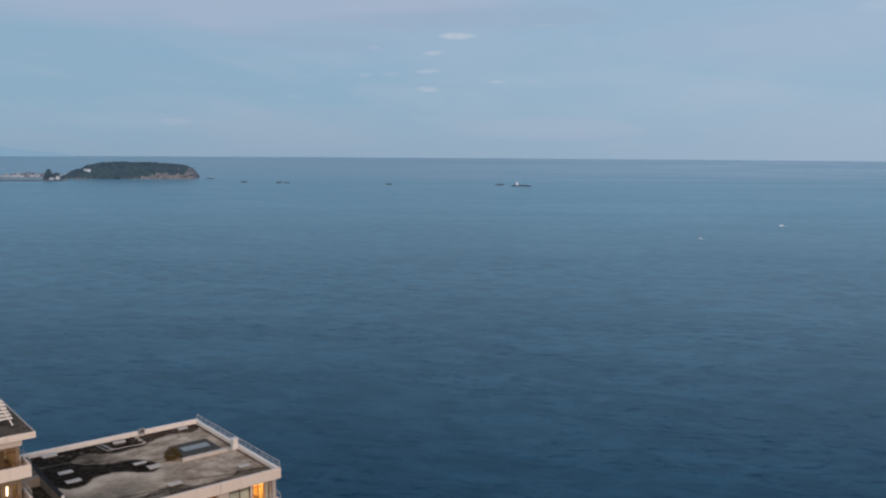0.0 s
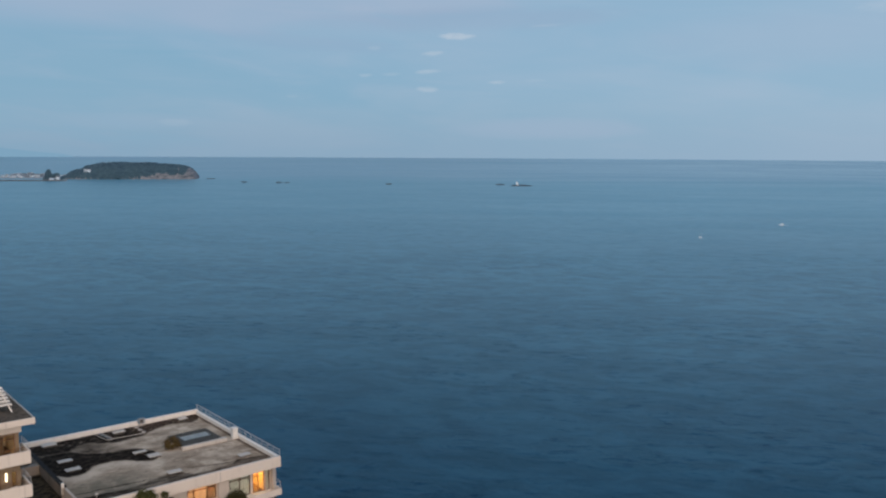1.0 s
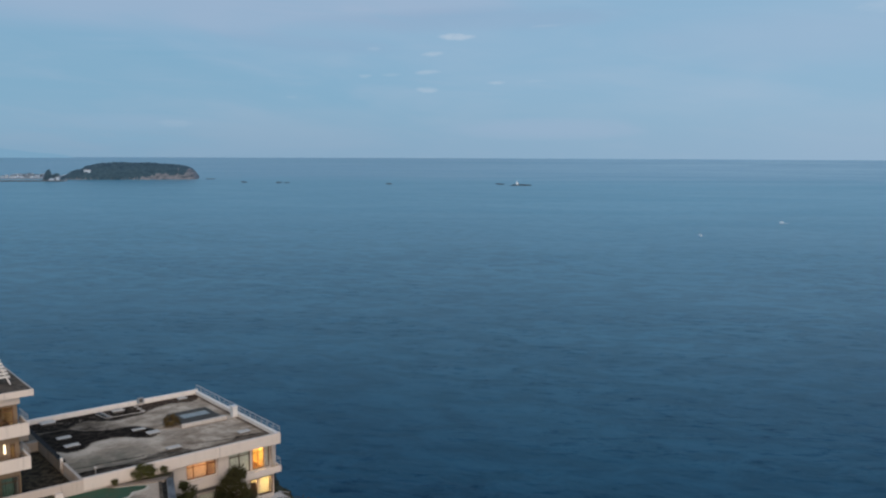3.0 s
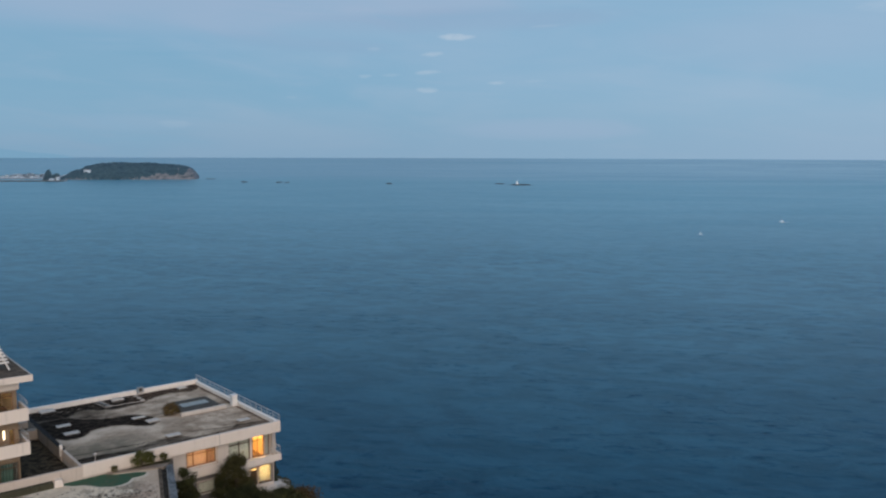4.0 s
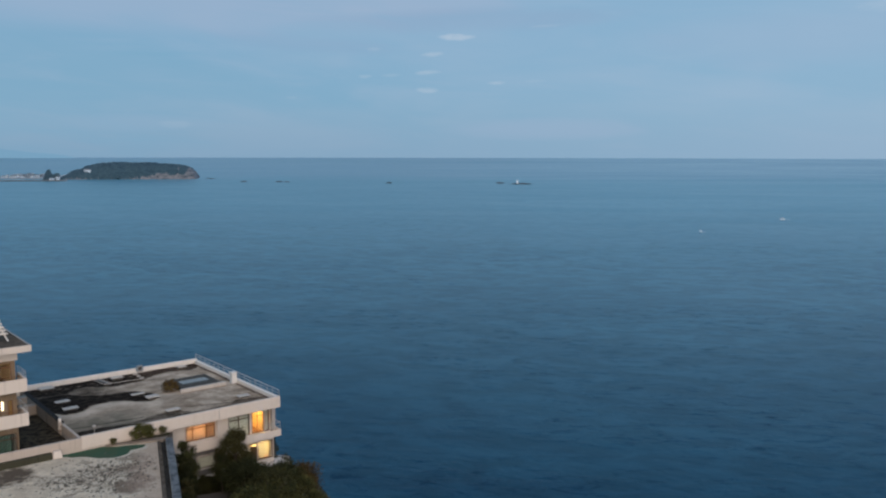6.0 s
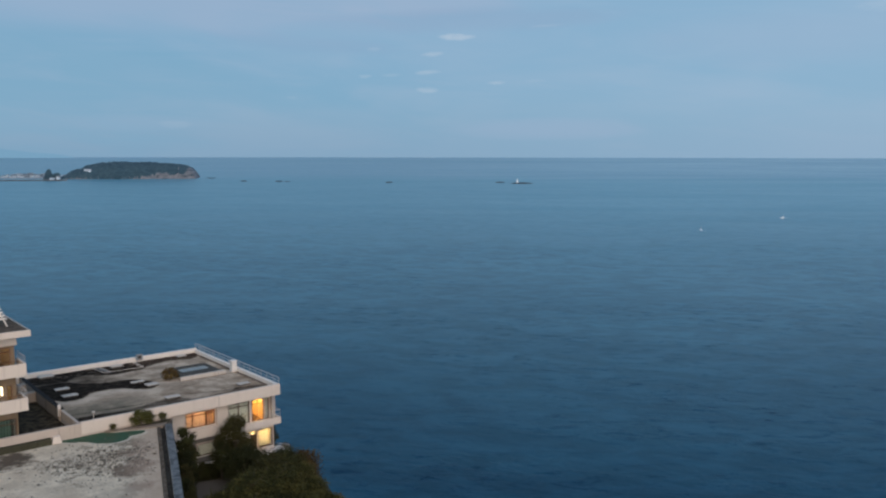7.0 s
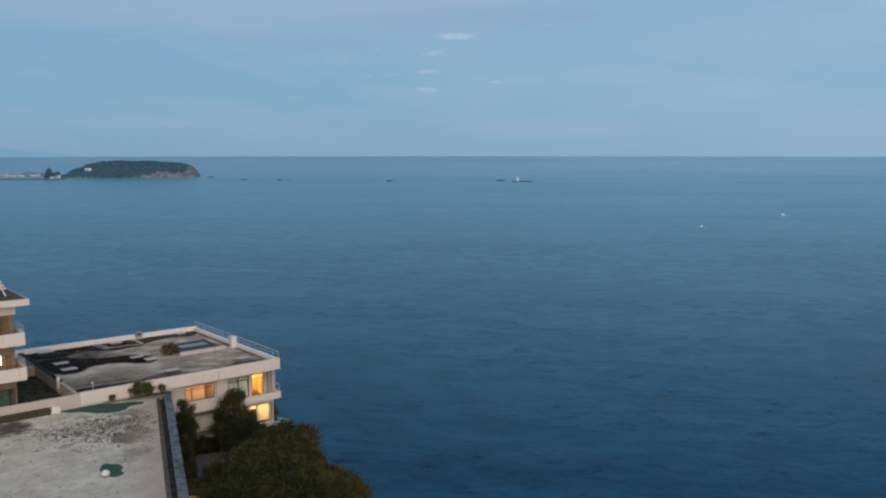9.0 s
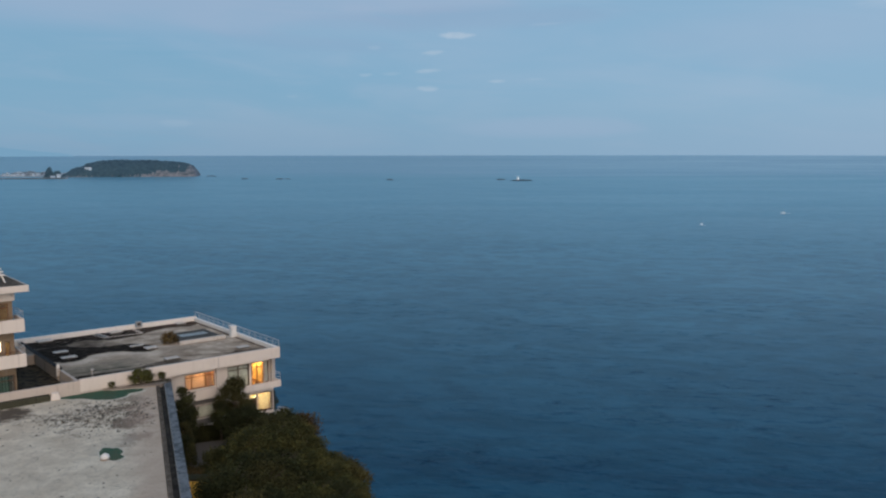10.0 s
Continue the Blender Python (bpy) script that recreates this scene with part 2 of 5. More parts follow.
def sea_water():
    m = Mat("sea_water", (0.012, 0.045, 0.075), 0.18)
    m.b.inputs["IOR"].default_value = 1.2
    m.b.inputs["Specular IOR Level"].default_value = 0.10
    m.b.inputs["Specular Tint"].default_value = (0.25, 0.74, 1.0, 1)
    # open water: distance from the shore, 0 at the cliff to 1 far out
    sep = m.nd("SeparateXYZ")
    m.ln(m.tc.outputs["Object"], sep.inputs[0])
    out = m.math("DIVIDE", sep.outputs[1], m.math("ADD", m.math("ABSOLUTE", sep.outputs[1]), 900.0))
    def waves(fx, fy, turn, detail, rough, distort, shift):
        """Noise crests, longer across than along the wind; turn in degrees."""
        spin, n = m.nd("Mapping"), m.nd("TexNoise")
        spin.inputs["Rotation"].default_value = (0, 0, radians(turn))
        spin.inputs["Location"].default_value = (*shift, 0)
        squash = m.nd("Mapping")
        squash.inputs["Scale"].default_value = (fx, fy, 1)
        m.ln(m.tc.outputs["Object"], spin.inputs[0])
        m.ln(spin.outputs[0], squash.inputs[0])
        n.inputs["Scale"].default_value, n.inputs["Detail"].default_value = 1.0, detail
        n.inputs["Roughness"].default_value, n.inputs["Distortion"].default_value = rough, distort
        m.ln(squash.outputs[0], n.inputs["Vector"])
        return n.outputs[0]

    # wind patches: broad bands where ripples are denser
    band = m.ramp(waves(0.004, 0.011, 14, 4, 0.55, 0.6, (0, 0)), 0.36, 0.66)
    swell = waves(0.022, 0.045, 12, 4, 0.55, 0.8, (0, 0))
    chop = waves(0.12, 0.24, 12, 5, 0.62, 0.8, (37, 11))
    ripple = waves(0.26, 0.50, 12, 3, 0.6, 0.6, (5, 91))
    h = m.math("ADD", m.math("MULTIPLY", swell, 0.24), m.math("MULTIPLY", chop, m.ramp(band, 0, 1, 0.16, 0.34)))
    h = m.math("ADD", h, m.math("MULTIPLY", ripple, m.ramp(band, 0, 1, 0.05, 0.11)))
    h = m.math("MULTIPLY", h, m.ramp(out, 0.25, 0.75, 1.0, 0.55))
    patch = m.ramp(waves(0.0050, 0.012, 10, 6, 0.65, 0.6, (3, 7)), 0.36, 0.66)
    fleck = m.ramp(waves(0.050, 0.085, 12, 7, 0.70, 0.6, (21, 5)), 0.37, 0.63)
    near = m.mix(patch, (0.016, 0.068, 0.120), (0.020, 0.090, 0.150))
    # smoother water's sheen painted as long lanes far out, plainest towards the east
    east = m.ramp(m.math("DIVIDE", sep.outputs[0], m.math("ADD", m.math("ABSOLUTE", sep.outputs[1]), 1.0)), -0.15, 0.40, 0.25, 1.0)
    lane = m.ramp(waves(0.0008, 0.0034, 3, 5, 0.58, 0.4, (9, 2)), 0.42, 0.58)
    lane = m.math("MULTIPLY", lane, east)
    # far water painted paler, for the sky's sheen and the haze
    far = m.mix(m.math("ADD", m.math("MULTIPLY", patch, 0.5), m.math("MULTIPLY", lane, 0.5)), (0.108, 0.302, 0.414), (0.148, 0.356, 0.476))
    # near the rim it turns sky-pale, the horizon's haze in the colour
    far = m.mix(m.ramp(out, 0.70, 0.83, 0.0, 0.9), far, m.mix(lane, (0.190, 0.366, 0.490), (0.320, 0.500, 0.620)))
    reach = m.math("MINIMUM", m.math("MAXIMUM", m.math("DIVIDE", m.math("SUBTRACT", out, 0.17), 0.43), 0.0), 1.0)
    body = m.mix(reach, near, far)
    # darker and paler ripple patches of painted shade, fading out towards the horizon
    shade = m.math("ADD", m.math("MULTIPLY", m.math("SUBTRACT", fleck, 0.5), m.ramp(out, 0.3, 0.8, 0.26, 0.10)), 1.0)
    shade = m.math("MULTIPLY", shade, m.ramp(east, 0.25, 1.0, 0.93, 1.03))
    # the wave troughs' shade is painted as well, as a bluish darkening
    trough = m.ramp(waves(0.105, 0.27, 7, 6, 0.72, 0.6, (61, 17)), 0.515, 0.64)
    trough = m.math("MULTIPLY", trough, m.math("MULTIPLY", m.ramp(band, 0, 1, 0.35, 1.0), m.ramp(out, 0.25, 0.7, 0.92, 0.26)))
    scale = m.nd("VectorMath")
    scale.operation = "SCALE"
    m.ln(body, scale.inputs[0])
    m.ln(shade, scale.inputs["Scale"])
    trough_shade = m.nd("VectorMath")
    trough_shade.operation = "MULTIPLY"
    m.ln(scale.outputs[0], trough_shade.inputs[0])
    trough_shade.inputs[1].default_value = (0.10, 0.50, 0.66)
    m.colour(m.mix(trough, scale.outputs[0], trough_shade.outputs[0])).rough(m.ramp(out, 0.2, 0.6, 0.23, 0.26))
    m.bump(h, 1.0, 1.0)
    return m.mat


def main_roof():
    """Old flat roof: bleached grey-beige dust over black felt, which shows through in wavy tongues."""
    m = Mat("weathered_roof", (0.3, 0.28, 0.26), 0.97)
    m.b.inputs["Specular IOR Level"].default_value = 0.02
    sep = m.nd("SeparateXYZ")
    m.ln(m.tc.outputs["Object"], sep.inputs[0])
    wig = m.math("MULTIPLY", m.math("SUBTRACT", m.noise(0.9, 6, 0.66), 0.5), 1.0)
    wig2 = m.math("MULTIPLY", m.math("SUBTRACT", m.noise(0.8, 6, 0.68, (1, 1, 1), 0, (13, 5, 2)), 0.5), 1.3)
    x = m.math("ADD", sep.outputs[0], wig)
    y = m.math("ADD", sep.outputs[1], wig2)

    def shoreline(*pts):
        """The y of a wavy edge that runs along x, as (x, y) stations."""
        n = m.nd("ValToRGB")
        n.color_ramp.interpolation = "CARDINAL"
        while len(n.color_ramp.elements) < len(pts):
            n.color_ramp.elements.new(0.5)
        for e, (px, py) in zip(n.color_ramp.elements, pts):
            e.position, e.color = (px + 18.4) / 18.4, (py / 20, py / 20, py / 20, 1)
        m.ln(m.math("DIVIDE", m.math("ADD", x, 18.4), 18.4), n.inputs[0])
        return m.math("MULTIPLY", n.outputs[0], 20.0)

    felt_low = shoreline((-18.4, 9.6), (-17.4, 8.5), (-16.0, 8.2), (-14.9, 9.3), (-13.6, 9.85), (-12.3, 9.6), (-11.1, 8.75), (-10.1, 7.8), (-9.1, 8.0), (-8.5, 9.6))
    lobe_low = shoreline((-15.0, 15.4), (-14.4, 14.1), (-13.4, 13.3), (-11.9, 12.65), (-10.4, 12.35), (-9.3, 11.7), (-8.8, 10.6), (-8.5, 9.2))
    lobe_top = shoreline((-15.0, 15.3), (-14.3, 16.0), (-13.4, 16.4), (-12.1, 15.9), (-10.9, 15.1), (-8.9, 15.2), (-7.5, 15.5), (-6.1, 16.4), (-4.2, 17.0), (-2.8, 16.8), (-1.7, 16.4), (-0.4, 17.4))
    front = shoreline((-18.4, 2.7), (-15.0, 2.5), (-13.2, 2.3), (-12.0, 2.9), (-10.2, 3.3), (-8.9, 3.1), (-8.2, 2.2), (-7.0, 1.8), (-4.6, 1.8), (-3.9, 2.4), (-3.1, 2.9), (-1.9, 2.6), (-0.3, 2.1))
    felt = m.math("MULTIPLY", m.ramp(m.math("SUBTRACT", y, felt_low), -0.30, 0.30), m.ramp(m.math("SUBTRACT", lobe_low, y), -0.45, 0.40))
    upper = m.ramp(m.math("SUBTRACT", y, lobe_top), -0.25, 0.35)
    fringe = m.ramp(m.math("SUBTRACT", front, y), -0.15, 0.25)
    crease = m.math("SUBTRACT", m.math("ADD", y, m.math("MULTIPLY", x, 0.26)), 1.46)
    crease = m.math("MULTIPLY", m.ramp(m.math("ABSOLUTE", crease), 0.30, 0.05), m.math("MULTIPLY", m.ramp(x, -8.2, -7.4), m.ramp(x, -3.0, -3.8)))
    crease2 = m.math("SUBTRACT", m.math("ADD", y, m.math("MULTIPLY", x, 0.08)), 2.25)
    crease2 = m.math("MULTIPLY", m.ramp(m.math("ABSOLUTE", crease2), 0.22, 0.05), m.ramp(x, -10.5, -12.5))
    strip_r = m.math("MULTIPLY", m.ramp(sep.outputs[0], -0.85, -0.6), 0.75)
    # the dust thins out towards the landward end of the pale tongue
    thin = m.math("MULTIPLY", m.math("MULTIPLY", m.ramp(x, -9.4, -13.6), m.ramp(m.math("SUBTRACT", y, lobe_low), -0.3, 0.3)), m.ramp(m.noise(0.8, 5, 0.6, (1, 1, 1), 0.4, (3, 3, 3)), 0.3, 0.62, 0.98, 0.60))
    dark = felt
    for k in (thin, upper, m.math("MULTIPLY", fringe, m.ramp(m.noise(0.6, 5, 0.66, (0.6, 1.6, 1), 0.3, (1, 7, 4)), 0.40, 0.66, 1.0, 0.45)), m.math("MULTIPLY", crease, 0.6), m.math("MULTIPLY", crease2, 0.7), strip_r):
        dark = m.math("MAXIMUM", dark, k)
    dust = m.mix(m.ramp(m.noise(0.42, 6, 0.6, (1, 1.3, 1)), 0.34, 0.66), (0.315, 0.250, 0.192), (0.590, 0.484, 0.384))
    dust = m.mix(m.math("MULTIPLY", m.ramp(m.noise(1.5, 6, 0.66, (1, 1.5, 1), 0.6), 0.46, 0.66), 0.62), dust, (0.20, 0.155, 0.115))
    # rust-brown run-off round the skylight and towards the front
    run = m.ramp(m.noise(0.55, 5, 0.62, (0.55, 1.9, 1), 0.8, (5, 3, 1)), 0.48, 0.66)
    run = m.math("MULTIPLY", run, m.math("MULTIPLY", m.ramp(x, -10.5, -7.5), m.ramp(y, 14.0, 9.5)))
    dust = m.mix(m.math("MULTIPLY", run, 0.75), dust, (0.175, 0.122, 0.086))
    dust = m.mix(m.math("MULTIPLY", m.ramp(m.noise(5.0, 4, 0.7), 0.58, 0.70), 0.4), dust, (0.12, 0.105, 0.085))
    # a bleached rim where the dust meets the felt
    rim = m.math("MULTIPLY", m.ramp(m.math("SUBTRACT", felt_low, y), -0.1, 0.3), m.ramp(m.math("SUBTRACT", felt_low, y), 2.6, 0.4))
    dust = m.mix(m.math("MULTIPLY", rim, 0.55), dust, (0.60, 0.515, 0.425))
    corner = m.math("MULTIPLY", m.ramp(x, -9.5, -14.5), m.ramp(y, 7.6, 5.0))
    dust = m.mix(m.math("MULTIPLY", corner, m.ramp(m.noise(0.9, 5, 0.65), 0.35, 0.6, 0.6, 0.95)), dust, (0.165, 0.150, 0.120))
    worn = m.ramp(m.noise(1.3, 6, 0.72, (1, 1.8, 1), 0.4, (2, 21, 0)), 0.55, 0.70)
    dark = m.math("MULTIPLY", dark, m.math("SUBTRACT", 1.0, m.math("MULTIPLY", worn, m.math("ADD", 0.10, m.math("MULTIPLY", m.math("MAXIMUM", upper, fringe), 0.45)))))
    black = m.mix(m.ramp(m.noise(1.7, 5), 0.4, 0.7), (0.0145, 0.0115, 0.0095), (0.042, 0.034, 0.028))
    black = m.mix(m.ramp(sep.outputs[0], -8.8, -6.8, 0.0, 0.85), black, m.mix(m.ramp(m.noise(2.2, 5), 0.4, 0.65), (0.042, 0.030, 0.023), (0.110, 0.076, 0.055)))
    m.colour(m.mix(dark, dust, black))
    return m.bump(m.noise(4.0, 6, 0.7), 0.03).mat


def near_roof():
    """Pale cement screed with grit, lichen specks and damp, mossy stains."""
    m = Mat("pale_screed", (0.4, 0.38, 0.36), 0.92)
    c = m.mix(m.ramp(m.noise(0.45, 6, 0.65), 0.33, 0.68), (0.570, 0.490, 0.385), (0.760, 0.680, 0.550))
    c = m.mix(m.math("MULTIPLY", m.ramp(m.noise(2.1, 6, 0.72), 0.50, 0.68), 0.50), c, (0.36, 0.31, 0.26))
    c = m.mix(m.math("MULTIPLY", m.ramp(m.noise(7.5, 5, 0.75), 0.46, 0.66), 0.30), c, (0.30, 0.26, 0.21))
    c = m.mix(m.math("MULTIPLY", m.ramp(m.noise(1.5, 6, 0.75, (1, 1, 1), 0.3, (7, 3, 0)), 0.61, 0.67), 0.7), c, (0.105, 0.09, 0.07))
    sep = m.nd("SeparateXYZ")
    m.ln(m.tc.outputs["Object"], sep.inputs[0])
    break_up = m.math("MULTIPLY", m.math("SUBTRACT", m.noise(0.9, 6, 0.72), 0.5), 4.6)
    for cx, cy, rx, ry, tone, k in [(-33.4, 61.8, 2.6, 2.6, (0.075, 0.060, 0.048), 0.9), (-25.2, 66.3, 1.5, 1.2, (0.13, 0.105, 0.082), 0.6), (-26.2, 63.2, 2.6, 1.2, (0.16, 0.13, 0.105), 0.35),
                                    (-22.9, 60.9, 1.5, 2.4, (0.15, 0.112, 0.086), 0.9), (-21.2, 56.8, 1.1, 1.9, (0.20, 0.155, 0.12), 0.65), (-24.0, 64.2, 1.4, 1.8, (0.17, 0.122, 0.094), 0.6), (-28.2, 61.2, 2.8, 1.2, (0.20, 0.17, 0.14), 0.3),
                                    (-22.2, 55.1, 1.5, 2.0, (0.46, 0.41, 0.34), 0.5)]:
        ex = m.math("POWER", m.math("ABSOLUTE", m.math("DIVIDE", m.math("SUBTRACT", sep.outputs[0], cx), rx)), 2.0)
        ey = m.math("POWER", m.math("ABSOLUTE", m.math("DIVIDE", m.math("SUBTRACT", sep.outputs[1], cy), ry)), 2.0)
        q = m.math("ADD", m.math("ADD", ex, ey), break_up)
        c = m.mix(m.ramp(q, 1.2, 0.2, 0.0, k), c, tone)
    # a broad belt of crumbled screed, its pit shade and flake highlights painted
    belt = m.math("ADD", m.math("POWER", m.math("ABSOLUTE", m.math("DIVIDE", m.math("ADD", sep.outputs[0], 25.6), 5.2)), 2.0), m.math("POWER", m.math("ABSOLUTE", m.math("DIVIDE", m.math("SUBTRACT", sep.outputs[1], 61.5), 5.0)), 2.0))
    belt = m.ramp(m.math("ADD", belt, m.math("MULTIPLY", break_up, 0.35)), 1.5, 0.2, 0.12, 1.0)
    pit_shade = m.math("MULTIPLY", m.ramp(m.noise(1.5, 6, 0.68, (0.9, 0.6, 1), 0.5, (2, 8, 0)), 0.535, 0.60), belt)
    c = m.mix(m.math("MULTIPLY", pit_shade, 0.66), c, (0.150, 0.120, 0.094))
    flake_lights = m.math("MULTIPLY", m.ramp(m.noise(2.0, 6, 0.68, (0.9, 0.6, 1), 0.5, (5, 8, 0)), 0.44, 0.36), belt)
    c = m.mix(m.math("MULTIPLY", flake_lights, 0.6), c, (0.80, 0.73, 0.61))
    # brown run-off along the seaward edge
    inland = m.math("ADD", m.math("MULTIPLY", m.math("ADD", sep.outputs[0], 23.75), 0.938), m.math("MULTIPLY", m.math("SUBTRACT", sep.outputs[1], 68.4), 0.3465))
    inland = m.math("ADD", inland, m.math("MULTIPLY", m.math("SUBTRACT", m.noise(0.7, 5, 0.65, (1, 0.5, 1)), 0.5), 4.0))
    c = m.mix(m.ramp(inland, -3.0, -0.6, 0.0, 0.62), c, (0.44, 0.335, 0.265))
    return m.colour(c).bump(m.noise(5.0, 6, 0.78), 0.09).mat


def leaves(name, dark, light, brown):
    m = Mat(name, dark, 0.95)
    m.b.inputs["Specular IOR Level"].default_value = 0.15
    geo = m.nd("NewGeometry")
    info = m.nd("ObjectInfo")
    c = m.mix(m.ramp(m.noise(0.9, 2), 0.35, 0.65), dark, light)
    c = m.mix(m.math("MULTIPLY", geo.outputs["Random Per Island"], 0.30), c, dark)
    c = m.mix(m.math("MULTIPLY", m.ramp(info.outputs["Random"], 0.45, 1.0), 0.65), c, brown)
    c = m.mix(m.ramp(info.outputs["Random"], 0.42, 0.05, 0.0, 0.75), c, tuple(0.75 * v for v in dark))
    return m.colour(c).mat


def rock(name, a, b, dark):
    m = Mat(name, a, 0.95)
    c = m.mix(m.ramp(m.noise(0.11, 6, 0.65), 0.35, 0.65), a, b)
    c = m.mix(m.ramp(m.noise(0.05, 5, 0.6, (1, 1, 3.5)), 0.50, 0.66), c, dark)
    return m.colour(c).bump(m.noise(0.4, 6, 0.7), 0.8).mat


def glass_pane(name, tint):
    """Thin window glass: clear, with the sky's gloss on it."""
    m = Mat(name, tint, 0.05)
    nt = m.nt
    tr, gl, fr, mx = m.nd("BsdfTransparent"), m.nd("BsdfGlossy"), m.nd("Fresnel"), m.nd("MixShader")
    tr.inputs[0].default_value = (*tint, 1)
    gl.inputs["Roughness"].default_value = 0.04
    fr.inputs[0].default_value = 1.5
    nt.links.new(fr.outputs[0], mx.inputs[0])
    nt.links.new(tr.outputs[0], mx.inputs[1])
    nt.links.new(gl.outputs[0], mx.inputs[2])
    nt.links.new(mx.outputs[0], nt.nodes["Material Output"].inputs[0])
    return m.mat


WATER = sea_water()
WHITE = plaster("cream_white_render", (0.67, 0.61, 0.555))
WHITE2 = plaster("white_paint", (0.78, 0.75, 0.71), amount=0.3)
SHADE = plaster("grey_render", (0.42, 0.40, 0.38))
# beige darkened in its colour for the shadowed balconies
BEIGE = plaster("shaded_beige_render", (0.23, 0.17, 0.112))
ROOF = main_roof()
SCREED = near_roof()
FELT = plain("black_felt", (0.035, 0.035, 0.036), 0.9)
def mottled(name, a, b, rough=0.9, metal=0.0):
    """Old concrete or metal with blotches at two sizes."""
    m = Mat(name, a, rough, metal)
    c = m.mix(m.ramp(m.noise(1.6, 6, 0.7), 0.40, 0.62), a, b)
    c = m.mix(m.math("MULTIPLY", m.ramp(m.noise(6.0, 5, 0.7), 0.50, 0.64), 0.7), c, tuple(0.45 * v for v in a))
    return m.colour(c).bump(m.noise(8.0, 5, 0.7), 0.03).mat


KERB = plaster("stained_concrete", (0.235, 0.20, 0.17), (0.06, 0.05, 0.042), 1.0)
DIRTY = plaster("rain_stained_render", (0.52, 0.46, 0.41), (0.20, 0.17, 0.145), 0.9)
SLATE = mottled("dark_roof_sheet", (0.150, 0.120, 0.096), (0.055, 0.046, 0.038))
MOSS = mottled("mossy_floor", (0.085, 0.066, 0.044), (0.014, 0.013, 0.011))
GUTTER_MOSS = plaster("mossy_gutter_bed", (0.060, 0.060, 0.042), (0.020, 0.020, 0.014), 1.0)
GUTTER_BED = mottled("grimy_gutter_bed", (0.052, 0.048, 0.042), (0.022, 0.020, 0.018))
GRIT = plaster("dark_grit", (0.125, 0.112, 0.095), (0.06, 0.054, 0.046), 0.9)
# pit walls: stained render whose colour is darkened for the shade there
PIT_WALL = plaster("shaded_stained_render", (0.33, 0.285, 0.245), (0.13, 0.112, 0.092), 1.0)
MOSSY_EDGE = mottled("mossy_edge", (0.155, 0.120, 0.095), (0.050, 0.040, 0.032))
DARK_GREY = plaster("dark_grey", (0.135, 0.13, 0.125), (0.07, 0.067, 0.063), 0.7)
TEAL_BACKING = plain("teal_glass_backing", (0.115, 0.20, 0.18), 0.9)
COPING = mottled("blue_grey_metal", (0.165, 0.180, 0.197), (0.040, 0.047, 0.054), 0.75, 0.0)
GUTTER_KERB = mottled("mossy_kerb", (0.150, 0.125, 0.102), (0.070, 0.056, 0.043))
RAIL = plain("galvanised_rail", (0.54, 0.55, 0.56), 0.5, 0.2)
WOOD = plain("brown_wood", (0.16, 0.085, 0.045), 0.65)
FRAME = plain("bronze_frame", (0.13, 0.085, 0.055), 0.5, 0.3)
STEEL = plain("white_coated_steel", (0.70, 0.70, 0.69), 0.5)
LID = plaster("pale_hatch_lid", (0.53, 0.50, 0.465), (0.30, 0.27, 0.24), 0.6)
DARK_HOLE = plain("dark_louvre", (0.04, 0.04, 0.042), 0.7)
PANE = glass_pane("window_glass", (0.86, 0.90, 0.90))
TEAL_PANE = glass_pane("green_glass", (0.90, 0.94, 0.92))
SKY_PANE = plain("skylight_glass", (0.30, 0.325, 0.32), 0.45, 0.0, 0.3)
SKY_FRAME = plain("skylight_frame", (0.084, 0.082, 0.076), 0.85)
CURTAIN_W = cloth("pale_curtain", (0.74, 0.70, 0.60))
CURTAIN_T = plain("grey_white_curtain", (0.84, 0.82, 0.76), 0.9)
CURTAIN_O = cloth("peach_curtain", (0.86, 0.74, 0.62))
BROWN_CLOTH = plain("brown_cloth", (0.20, 0.115, 0.06), 0.9)
CURTAIN_D = cloth("dull_pink_curtain", (0.66, 0.50, 0.38))
ROOM = plain("warm_room_wall", (0.72, 0.60, 0.42), 0.9, 0.0, 0.1)
SHADE_GLOW = glow("lamp_shade_glow", (1.0, 0.62, 0.25), 9.0)
ALGAE = Mat("algae_water", (0.04, 0.09, 0.06), 0.7)
ALGAE.b.inputs["Specular IOR Level"].default_value = 0.08
ALGAE = ALGAE.colour(ALGAE.mix(ALGAE.ramp(ALGAE.noise(0.8, 5, 0.6), 0.4, 0.7), (0.040, 0.098, 0.062), (0.072, 0.094, 0.058))).mat
LEAF_A = leaves("evergreen_leaves", (0.022, 0.026, 0.010), (0.057, 0.062, 0.023), (0.064, 0.054, 0.021))
LEAF_B = leaves("olive_leaves", (0.034, 0.038, 0.013), (0.110, 0.103, 0.034), (0.078, 0.062, 0.021))
LEAF_C = leaves("sunlit_shrub_leaves", (0.052, 0.057, 0.018), (0.121, 0.127, 0.046), (0.098, 0.086, 0.034))
LEAF_R = leaves("rusty_leaves", (0.069, 0.046, 0.020), (0.144, 0.109, 0.041), (0.127, 0.069, 0.025))
BARK = plain("bark", (0.07, 0.055, 0.042), 0.95)
SOIL = plaster("hillside_soil", (0.055, 0.052, 0.032), (0.03, 0.03, 0.016), 0.9, 0.95)
PAVE = plaster("dull_paving", (0.125, 0.115, 0.105), (0.06, 0.055, 0.048), 0.7)
# island cliff and forest carry the haze's blue in their own colours
CLIFF = rock("hazed_island_cliff", (0.200, 0.225, 0.262), (0.125, 0.150, 0.185), (0.055, 0.078, 0.104))
